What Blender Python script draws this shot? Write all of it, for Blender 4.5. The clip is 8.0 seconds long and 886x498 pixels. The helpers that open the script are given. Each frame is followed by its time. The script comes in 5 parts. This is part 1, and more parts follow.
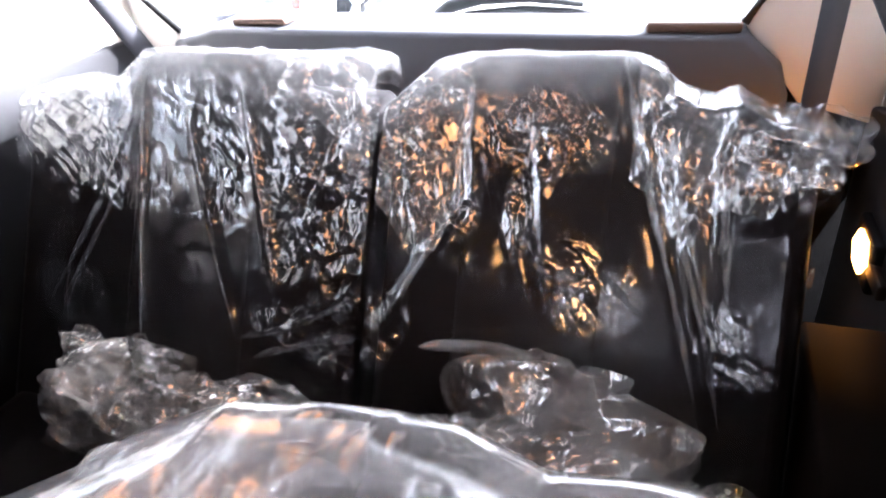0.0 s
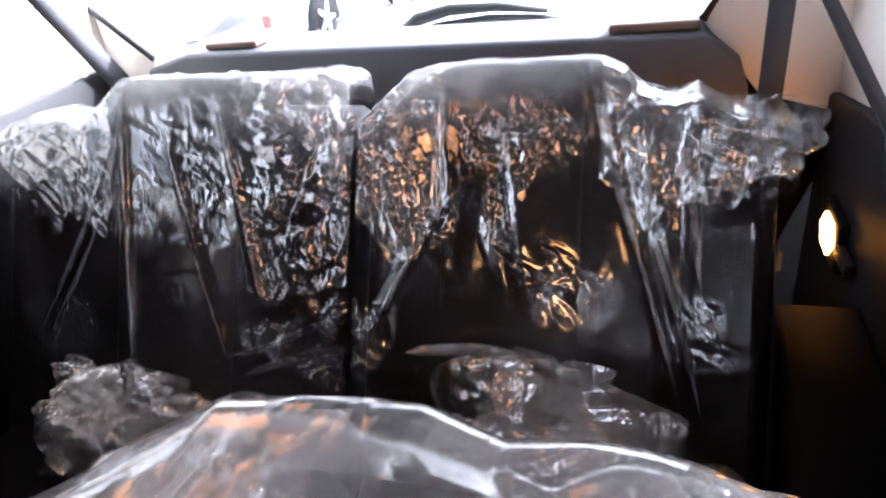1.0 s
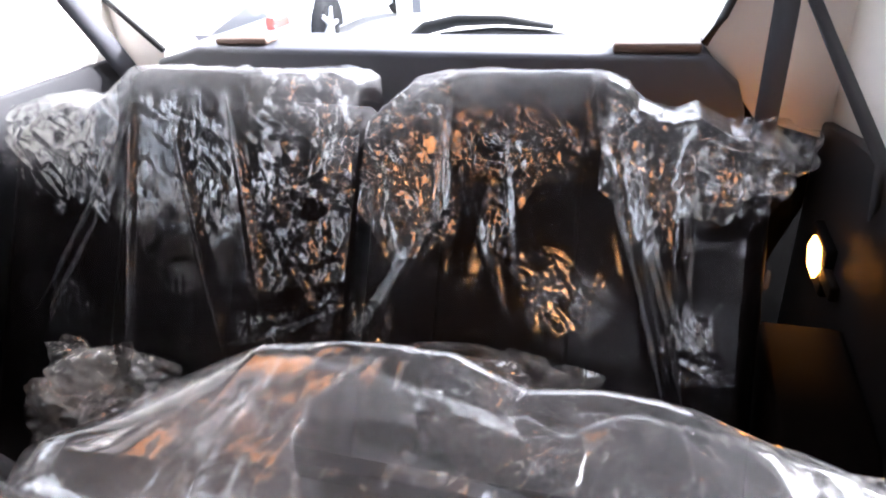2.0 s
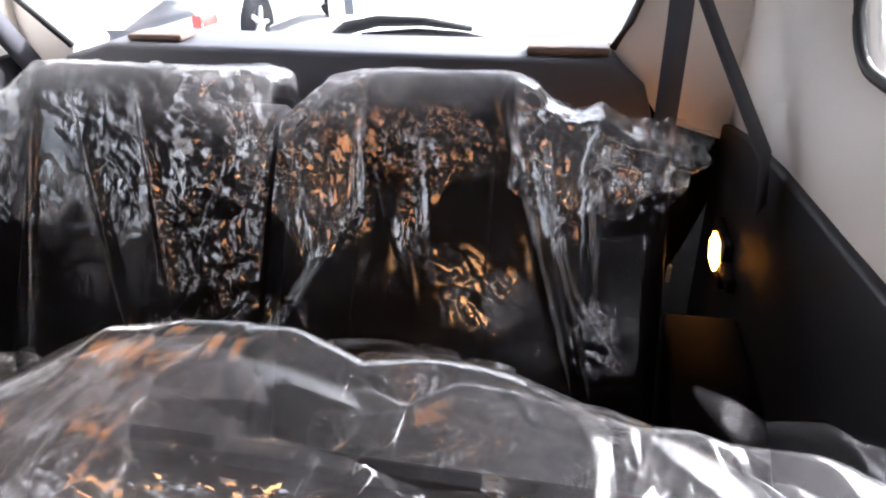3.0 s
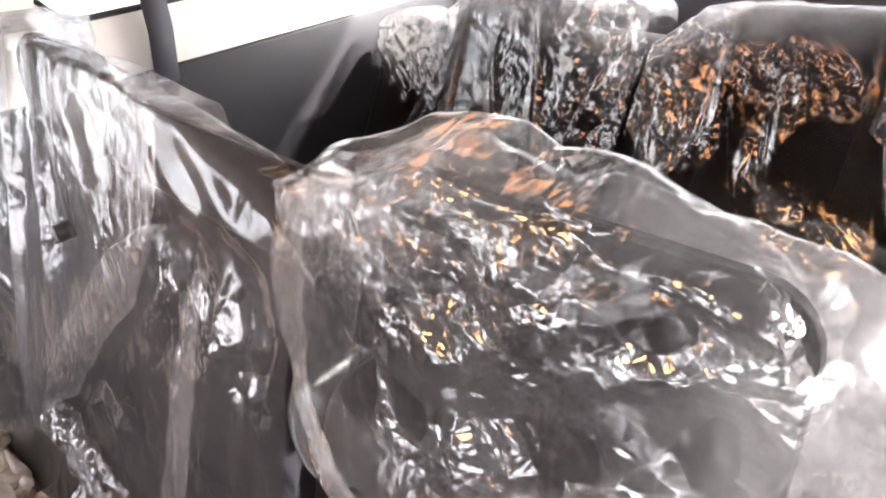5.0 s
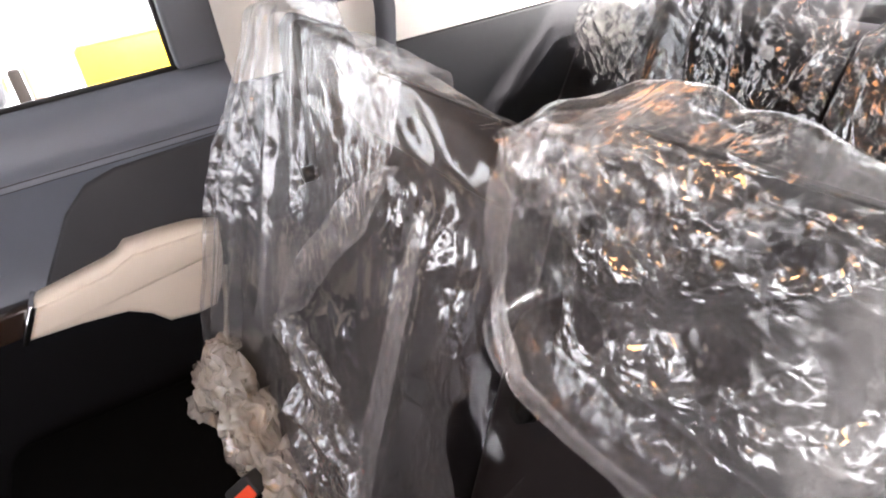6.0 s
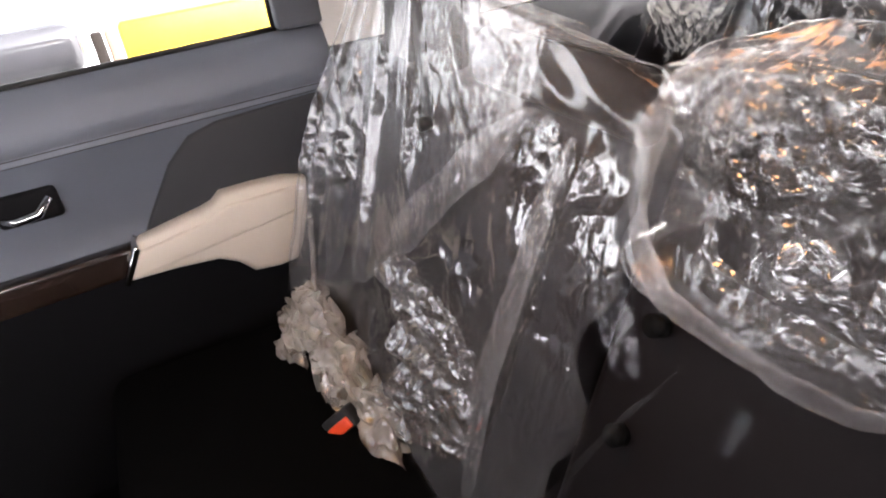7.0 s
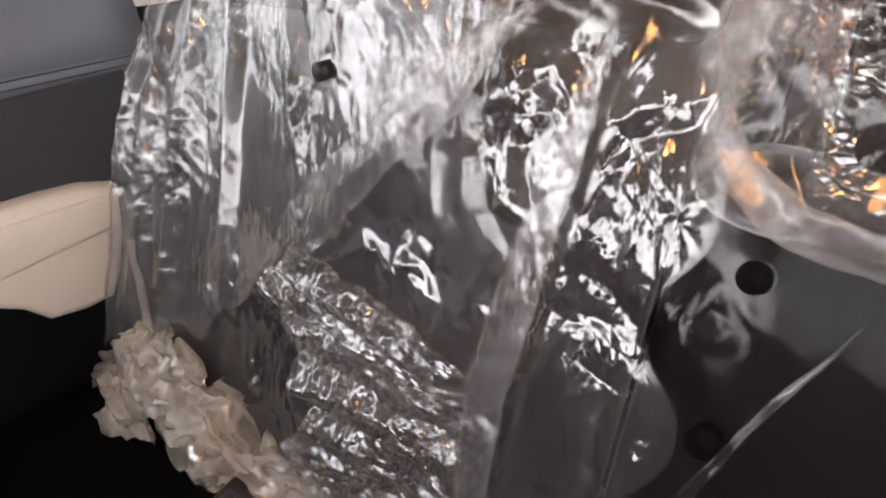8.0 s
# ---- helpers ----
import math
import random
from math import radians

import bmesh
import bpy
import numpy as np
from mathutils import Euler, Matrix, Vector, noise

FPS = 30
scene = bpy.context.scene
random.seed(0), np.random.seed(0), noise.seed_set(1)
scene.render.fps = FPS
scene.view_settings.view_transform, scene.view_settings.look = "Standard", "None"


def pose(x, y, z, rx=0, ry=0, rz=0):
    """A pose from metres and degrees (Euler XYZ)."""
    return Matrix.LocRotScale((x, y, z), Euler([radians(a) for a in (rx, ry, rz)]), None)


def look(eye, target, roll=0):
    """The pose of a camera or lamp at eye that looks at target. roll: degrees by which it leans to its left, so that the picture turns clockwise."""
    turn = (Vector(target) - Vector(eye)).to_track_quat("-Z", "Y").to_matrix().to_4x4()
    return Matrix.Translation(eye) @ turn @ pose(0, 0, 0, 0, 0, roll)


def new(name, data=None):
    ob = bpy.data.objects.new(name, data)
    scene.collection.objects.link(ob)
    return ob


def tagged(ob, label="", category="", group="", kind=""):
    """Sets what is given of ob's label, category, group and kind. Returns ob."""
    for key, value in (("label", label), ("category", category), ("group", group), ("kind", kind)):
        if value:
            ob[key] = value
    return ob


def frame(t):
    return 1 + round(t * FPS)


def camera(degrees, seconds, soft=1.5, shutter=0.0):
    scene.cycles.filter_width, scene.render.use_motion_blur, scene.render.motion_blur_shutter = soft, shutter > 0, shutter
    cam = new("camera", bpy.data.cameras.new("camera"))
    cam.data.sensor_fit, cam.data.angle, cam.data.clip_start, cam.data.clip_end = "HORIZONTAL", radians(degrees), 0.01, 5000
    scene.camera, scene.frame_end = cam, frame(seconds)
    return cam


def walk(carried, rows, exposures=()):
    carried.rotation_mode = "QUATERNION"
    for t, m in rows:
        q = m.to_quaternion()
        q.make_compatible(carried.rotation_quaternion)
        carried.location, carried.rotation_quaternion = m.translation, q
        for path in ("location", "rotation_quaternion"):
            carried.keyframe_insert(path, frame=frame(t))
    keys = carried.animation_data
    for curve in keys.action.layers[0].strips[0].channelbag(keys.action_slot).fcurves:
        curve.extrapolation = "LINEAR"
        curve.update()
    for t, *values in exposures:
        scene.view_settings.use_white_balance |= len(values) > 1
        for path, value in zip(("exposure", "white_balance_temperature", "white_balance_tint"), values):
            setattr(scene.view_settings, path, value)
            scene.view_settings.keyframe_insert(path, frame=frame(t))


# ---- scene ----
cam = camera(67.4, 8.0, soft=2.0)
EXPO = 3.35
AUTO = [(0, 0.98, 5850), (0.5, 0.62, 5780), (1, 0.5, 5780), (1.5, 0.4, 5850), (3, -0.3, 6050), (3.5, -0.08, 6100), (4, -0.05, 6700), (4.5, 0.3, 6700), (5, 0.5, 6600), (6.5, 0.35, 6600), (7, 0.25, 6650), (7.5, 0.15, 6650), (8, 0.15, 6850)]
PATH = [
    (0, (0.383, 0.132, 1.151), (-0.245, 1.745, 0.149), -4.8),
    (0.5, (0.391, 0.121, 1.166), (-0.233, 1.729, 0.153), -8.1),
    (1, (0.398, 0.115, 1.16), (-0.195, 1.752, 0.176), -7.8),
    (1.5, (0.403, 0.11, 1.154), (-0.211, 1.732, 0.157), -7.0),
    (1.7, (0.391, 0.095, 1.159), (-0.205, 1.74, 0.189), -5.2),
    (2.8, (0.400, 0.083, 1.150), (-0.100, 1.778, 0.203), -3.4),
    (3, (0.424, 0.083, 1.154), (0.043, 1.798, 0.199), -1.6),
    (3.5, (0.461, 0.071, 1.149), (0.06, 1.799, 0.227), -1.5),
    (4, (0.484, 0.058, 1.133), (-0.23, 1.634, 0.129), -3.9),
    (4.5, (0.514, 0.026, 1.151), (-0.539, 1.392, 0.139), -6.1),
    (5, (0.556, -0.01, 1.154), (-0.764, 1.108, 0.149), -7.3),
    (5.2, (0.576, -0.048, 1.161), (-0.853, 0.941, 0.17), -7.6),
    (6.3, (0.653, -0.106, 1.173), (-0.964, 0.556, 0.201), -8.7),
    (6.5, (0.67, -0.132, 1.167), (-0.949, 0.517, 0.189), -7.3),
    (7, (0.644, -0.249, 1.167), (-0.963, 0.417, 0.18), -8.0),
    (7.5, (0.519, -0.327, 1.132), (-0.978, 0.557, 0.144), -7.2),
    (8, (0.377, -0.306, 1.009), (-0.897, 0.913, 0.063), -3.9),
]
walk(cam, [(t, look(eye, target, roll)) for t, eye, target, roll in PATH], [(t, EXPO + e, k, 18) for t, e, k in AUTO])

# ---- light ----
world = bpy.data.worlds.new("sky")
scene.world = world
world.use_nodes = True
wn = world.node_tree
sky = wn.nodes.new("ShaderNodeTexSky")
sky.sky_type, sky.sun_disc = "NISHITA", False
sky.sun_elevation, sky.sun_rotation = radians(31), radians(47)
sky.air_density, sky.dust_density = 1.0, 4.0
wn.nodes["Background"].inputs[1].default_value = 0.15
pale = wn.nodes.new("ShaderNodeHueSaturation")
pale.inputs["Saturation"].default_value = 0.15
wn.links.new(sky.outputs[0], pale.inputs["Color"])
wn.links.new(pale.outputs[0], wn.nodes["Background"].inputs[0])

sun = new("sun", bpy.data.lights.new("sun", "SUN"))
sun.data.energy, sun.data.angle, sun.data.color = 1.6, radians(2), (1.0, 0.98, 0.95)
sun.matrix_world = look((6.5, 6.0, 5.3), (0, 0, 0))


# ---- mesh helpers ----
def mesh_of(name, verts, faces, smooth=True):
    me = bpy.data.meshes.new(name)
    me.from_pydata([tuple(v) for v in verts], [], faces)
    if smooth:
        me.polygons.foreach_set("use_smooth", [True] * len(me.polygons))
    me.update()
    return me


def from_bm(bm, name, smooth=True):
    me = bpy.data.meshes.new(name)
    bm.to_mesh(me)
    bm.free()
    if smooth:
        me.polygons.foreach_set("use_smooth", [True] * len(me.polygons))
    return me


def thing(name, label, category, at=(0, 0, 0), group="", kind=""):
    ob = new(name)
    ob.location = at
    return tagged(ob, label, category, group, kind)


def part(name, mesh, material, parent=None, label=""):
    """Links a mesh or bmesh as one object under a thing; its vertices are in world metres."""
    if isinstance(mesh, bmesh.types.BMesh):
        mesh = from_bm(mesh, name)
    ob = new(name, mesh)
    ob.data.materials.append(material)
    if parent:
        ob.parent = parent
        at = Vector(parent.location)
        up = parent.parent
        while up:
            at += Vector(up.location)
            up = up.parent
        ob.location = -at
    if label:
        ob["label"] = label
    return ob


def rbox(lo, hi, r=0.01, seg=3, m=None):
    bm = bmesh.new()
    bmesh.ops.create_cube(bm, size=1)
    c, s = (Vector(lo) + Vector(hi)) / 2, Vector(hi) - Vector(lo)
    bmesh.ops.transform(bm, matrix=Matrix.Translation(c) @ Matrix.Diagonal((*s, 1)), verts=bm.verts)
    if r > 0:
        bmesh.ops.bevel(bm, geom=list(bm.edges), offset=r, segments=seg, profile=0.5, affect="EDGES")
    if m is not None:
        bmesh.ops.transform(bm, matrix=m, verts=bm.verts)
    return bm


def strip(points, width, thick, across=(1, 0, 0)):
    """A webbing band along points."""
    bm = bmesh.new()
    a = Vector(across).normalized()
    rings = []
    for i, p in enumerate(points):
        p = Vector(p)
        d = Vector(points[min(i + 1, len(points) - 1)]) - Vector(points[max(i - 1, 0)])
        n = d.cross(a).normalized()
        rings.append([bm.verts.new(p + a * sx * width / 2 + n * sn * thick / 2) for sx, sn in ((-1, -1), (1, -1), (1, 1), (-1, 1))])
    for r0, r1 in zip(rings, rings[1:]):
        for k in range(4):
            bm.faces.new((r0[k], r0[(k + 1) % 4], r1[(k + 1) % 4], r1[k]))
    bm.faces.new(rings[0]), bm.faces.new(rings[-1][::-1])
    bmesh.ops.recalc_face_normals(bm, faces=bm.faces)
    return bm


def tube(points, r, n=10):
    bm = bmesh.new()
    rings = []
    for i, p in enumerate(points):
        p = Vector(p)
        d = (Vector(points[min(i + 1, len(points) - 1)]) - Vector(points[max(i - 1, 0)])).normalized()
        a = d.orthogonal().normalized() if abs(d.z) > 0.9 else d.cross(Vector((0, 0, 1))).normalized()
        b = d.cross(a)
        rr = r[i] if isinstance(r, (list, tuple)) else r
        rings.append([bm.verts.new(p + (a * math.cos(k * 2 * math.pi / n) + b * math.sin(k * 2 * math.pi / n)) * rr) for k in range(n)])
    for r0, r1 in zip(rings, rings[1:]):
        for k in range(n):
            bm.faces.new((r0[k], r0[(k + 1) % n], r1[(k + 1) % n], r1[k]))
    bm.faces.new(rings[0]), bm.faces.new(rings[-1][::-1])
    bmesh.ops.recalc_face_normals(bm, faces=bm.faces)
    return bm


def slab(outline, axis, a, b, r=0.0):
    """A flat outline, drawn in the two other axes, thickened from a to b along axis."""
    bm = bmesh.new()

    def at(p, v):
        return {"x": (v, p[0], p[1]), "y": (p[0], v, p[1]), "z": (p[0], p[1], v)}[axis]
    lo = [bm.verts.new(at(p, a)) for p in outline]
    hi = [bm.verts.new(at(p, b)) for p in outline]
    n = len(outline)
    for i in range(n):
        bm.faces.new((lo[i], lo[(i + 1) % n], hi[(i + 1) % n], hi[i]))
    caps = [bm.faces.new(lo), bm.faces.new(hi[::-1])]
    bmesh.ops.recalc_face_normals(bm, faces=bm.faces)
    if r > 0:
        edges = {e for f in caps for e in f.edges}
        bmesh.ops.bevel(bm, geom=list(edges), offset=r, segments=2, profile=0.5, affect="EDGES")
    bmesh.ops.triangulate(bm, faces=[f for f in bm.faces if len(f.verts) > 4])
    return bm


def arc(cx, cy, r, a0, a1, n=6):
    return [(cx + r * math.cos(radians(a0 + (a1 - a0) * i / n)), cy + r * math.sin(radians(a0 + (a1 - a0) * i / n))) for i in range(n + 1)]


# ---- noise for soft and crumpled film ----
def hash3(i, j, k, seed):
    h = (i * 374761393 + j * 668265263 + k * 1442695041 + seed * 974634541) & 0xFFFFFFFF
    h = ((h ^ (h >> 13)) * 1274126177) & 0xFFFFFFFF
    return ((h ^ (h >> 16)) & 0xFFFF) / 65535.0


def vnoise(p, seed=0):
    """Value noise in 0 to 1 at the points p (n x 3)."""
    i = np.floor(p).astype(np.int64)
    f = p - i
    f = f * f * f * (f * (f * 6 - 15) + 10)
    out = np.zeros(len(p))
    for dx in (0, 1):
        for dy in (0, 1):
            for dz in (0, 1):
                w = (f[:, 0] if dx else 1 - f[:, 0]) * (f[:, 1] if dy else 1 - f[:, 1]) * (f[:, 2] if dz else 1 - f[:, 2])
                out += w * hash3(i[:, 0] + dx, i[:, 1] + dy, i[:, 2] + dz, seed)
    return out


def ridged(p, seed=0):
    return 1 - np.abs(2 * vnoise(p, seed) - 1)


def facets(p, seed=0):
    """Distance to the nearest of scattered points, in steps: flat facets that meet in sharp creases."""
    i = np.floor(p).astype(np.int64)
    best = np.full(len(p), 9.0)
    for dx in (-1, 0, 1):
        for dy in (-1, 0, 1):
            for dz in (-1, 0, 1):
                c = [i[:, 0] + dx, i[:, 1] + dy, i[:, 2] + dz]
                q = [c[n] + hash3(*c, seed + n) for n in range(3)]
                best = np.minimum(best, sum(np.abs(p[:, n] - q[n]) for n in range(3)))
    return best


def grid_normals(g):
    du, dv = np.gradient(g, axis=0), np.gradient(g, axis=1)
    n = np.cross(du, dv)
    return n / np.maximum(np.linalg.norm(n, axis=2, keepdims=True), 1e-9)


def crumple(g, coarse=0.010, fine=0.003, size=0.09, stretch=(1, 1, 0.5), seed=0, mask=None):
    """Pushes a grid of points along its normals into folds and creases."""
    n = grid_normals(g)
    p = g.reshape(-1, 3) * np.array(stretch)
    warp = np.stack([vnoise(p / (size * 1.3), seed + 11 + k) for k in range(3)], 1)
    q = p + (warp - 0.5) * size * 1.2
    h = coarse * (ridged(q / size, seed) ** 2 - 0.4)
    h += fine * (facets(q / (size * 0.42), seed + 3) - 0.6) * 1.6
    h += fine * 0.5 * (ridged(q / (size * 0.17), seed + 5) - 0.5)
    h = h.reshape(g.shape[:2])
    if mask is not None:
        h = h * mask
    return g + n * h[..., None]


def planes(u, v, seed=0):
    """Heights that are linear inside the triangles of a lattice: flat facets with straight creases."""
    s = (u + v) * 0.366025
    i, j = np.floor(u + s).astype(np.int64), np.floor(v + s).astype(np.int64)
    fx, fy = u + s - i, v + s - j
    a, b = hash3(i, j, 0 * i, seed), hash3(i + 1, j + 1, 0 * i, seed)
    c = np.where(fx > fy, hash3(i + 1, j, 0 * i, seed), hash3(i, j + 1, 0 * i, seed))
    hi, lo = np.maximum(fx, fy), np.minimum(fx, fy)
    return a * (1 - hi) + c * (hi - lo) + b * lo


def crinkle(g, size=0.03, slope=0.3, patch=0.10, quiet=0.2, share=0.5, turn=70, stretch=2.0, seed=0, mask=None, bias=None):
    """Creases a film into flat facets of two sizes, in patches with calmer film between them."""
    n = grid_normals(g)
    p = g.reshape(-1, 3)
    x, z = p[:, 0] + 0.35 * p[:, 1], p[:, 2] + 0.75 * p[:, 1]
    flat = np.stack([x, z, 0 * x], 1)
    w = np.stack([planes(x / (size * 2.9) + 3 * k, z / (size * 2.3), seed + 41 + k) for k in range(2)], 1) - 0.5
    q = np.stack([x + w[:, 0] * size * 1.5, z + w[:, 1] * size * 1.5], 1)
    h = 0
    for k, (dt, part_of, sc) in enumerate(((0, 0.58, 1.0), (58, 0.36, 0.55), (-40, 0.06, 0.34))):
        a = radians(turn + dt)
        u, v = q[:, 0] * math.cos(a) + q[:, 1] * math.sin(a), -q[:, 0] * math.sin(a) + q[:, 1] * math.cos(a)
        h = h + part_of * size * planes(u / (size * sc * stretch) + 5 * k, v / (size * sc), seed + 10 * k)
    area = vnoise(flat / patch, seed + 71) * 0.7 + vnoise(flat / (patch * 0.4), seed + 72) * 0.3
    if bias is not None:
        area = area + bias.reshape(-1)
    on = np.clip((area - (1 - share)) / 0.4 + 0.5, 0, 1) ** 1.5
    h = (h - 0.5 * size) * slope * 2.2 * (quiet + (1 - quiet) * on)
    h = h.reshape(g.shape[:2])
    if mask is not None:
        h = h * mask
    return g + n * h[..., None]


def spots(g, places, base):
    """How strongly a film is creased at each point: soft patches at (x, z, half width, half height, strength)."""
    out = np.full(g.shape[:2], base)
    q = np.stack([g[..., 0].ravel() * 34, 0 * g[..., 0].ravel(), g[..., 2].ravel() * 26], 1)
    ragged = 0.35 + 1.3 * vnoise(q, 71).reshape(out.shape)
    for x, z, rx, rz, a in places:
        d = ((g[..., 0] - x) / rx) ** 2 + ((g[..., 2] - z) / rz) ** 2
        d = d * ragged
        out = np.maximum(out, a * np.clip(1.6 - d, 0, 1))
    return out


def grid_mesh(name, g, holes=(), hole_r=0.011, close_u=False, crease=None):
    nu, nv = g.shape[:2]
    verts = g.reshape(-1, 3).copy()
    faces = []
    for i in range(nu - (0 if close_u else 1)):
        i2 = (i + 1) % nu
        for j in range(nv - 1):
            faces.append((i * nv + j, i2 * nv + j, i2 * nv + j + 1, i * nv + j + 1))
    for h in holes:
        mid = np.array([verts[list(f)].mean(0) for f in faces])
        d = np.linalg.norm(verts - np.array(h), axis=1)
        c = verts[d.argmin()]
        keep = np.linalg.norm(mid - c, axis=1) > hole_r
        cut = {v for f, k in zip(faces, keep) if not k for v in f}
        faces = [f for f, k in zip(faces, keep) if k]
        used = {v for f in faces for v in f}
        for v in cut & used:
            w = verts[v] - c
            verts[v] = c + w * hole_r / max(np.linalg.norm(w), 1e-6)
    me = mesh_of(name, verts, faces)
    me.attributes.new("crease", "FLOAT", "POINT").data.foreach_set("value", (np.ones(len(verts)) if crease is None else crease.reshape(-1)).astype(np.float32))
    return me


def lerp_table(x, table):
    return np.interp(x, [a for a, _ in table], [b for _, b in table])


def drape(xs, top, front, back, bottom, drop, nv=150, soft=9):
    """A film that hangs over a ridge: for each x it rises behind, crosses the top and falls in front."""
    out = []
    for x in xs:
        zt, zb = top(x), bottom(x)
        zs = np.linspace(zt, zb, 24)
        path = [(back(x), zt - drop), (back(x), zt - 0.01), (front(x, zt), zt)] + [(front(x, z), z) for z in zs[1:]]
        path = np.array(path)
        s = np.concatenate([[0], np.cumsum(np.linalg.norm(np.diff(path, axis=0), axis=1))])
        t = np.linspace(0, s[-1], nv)
        y, z = np.interp(t, s, path[:, 0]), np.interp(t, s, path[:, 1])
        k = np.ones(soft) / soft
        pad = soft // 2
        y = np.convolve(np.pad(y, pad, mode="reflect", reflect_type="odd"), k, "valid")
        z = np.convolve(np.pad(z, pad, mode="reflect", reflect_type="odd"), k, "valid")
        out.append(np.stack([np.full(nv, x), y, z], 1))
    return np.array(out)


def folds(g, lines, way=(0, -1, 0)):
    """Raises rounded folds along lines (x at the top, z at the top, x at the foot, z at the foot, width, height)."""
    h = np.zeros(g.shape[:2])
    for x0, z0, x1, z1, w, a in lines:
        d = np.array([x1 - x0, z1 - z0])
        length = np.linalg.norm(d)
        d = d / length
        rx, rz = g[..., 0] - x0, g[..., 2] - z0
        along = rx * d[0] + rz * d[1]
        off = rx * d[1] - rz * d[0]
        fade = np.clip((along + 0.02) / 0.04, 0, 1) * np.clip((length + 0.04 - along) / 0.08, 0, 1)
        h += a * np.exp(-(off / w) ** 2) * fade
    return g + np.array(way) * h[..., None]


# ---- materials ----
def node_mat(name):
    m = bpy.data.materials.new(name)
    m.use_nodes = True
    t = m.node_tree
    return m, t, t.nodes, t.links, t.nodes["Principled BSDF"]


def textured(name, color, rough, metal=0.0, grain=200.0, bump=0.15, vary=0.15, big=6.0, spec=0.5, coat=0.0, ior=1.5):
    """Paint, leather, plastic or cloth: colour that varies at two scales, with a fine relief."""
    m, t, n, l, b = node_mat(name)
    tc = n.new("ShaderNodeTexCoord")
    n1, n2 = n.new("ShaderNodeTexNoise"), n.new("ShaderNodeTexNoise")
    n1.inputs["Scale"].default_value, n2.inputs["Scale"].default_value = big, grain
    n1.inputs["Detail"].default_value = 4
    l.new(tc.outputs["Object"], n1.inputs["Vector"]), l.new(tc.outputs["Object"], n2.inputs["Vector"])
    mix = n.new("ShaderNodeMix")
    mix.data_type = "RGBA"
    mix.inputs["A"].default_value = (*[c * (1 - vary) for c in color], 1)
    mix.inputs["B"].default_value = (*[min(c * (1 + vary), 1) for c in color], 1)
    l.new(n1.outputs["Fac"], mix.inputs["Factor"])
    l.new(mix.outputs["Result"], b.inputs["Base Color"])
    ramp = n.new("ShaderNodeMapRange")
    ramp.inputs["To Min"].default_value, ramp.inputs["To Max"].default_value = rough * 0.85, min(rough * 1.15, 1)
    l.new(n1.outputs["Fac"], ramp.inputs["Value"]), l.new(ramp.outputs["Result"], b.inputs["Roughness"])
    bp = n.new("ShaderNodeBump")
    bp.inputs["Strength"].default_value, bp.inputs["Distance"].default_value = bump, 0.002
    l.new(n2.outputs["Fac"], bp.inputs["Height"]), l.new(bp.outputs["Normal"], b.inputs["Normal"])
    b.inputs["Metallic"].default_value = metal
    b.inputs["Specular IOR Level"].default_value = spec
    b.inputs["Coat Weight"].default_value = coat
    b.inputs["IOR"].default_value = ior
    return m


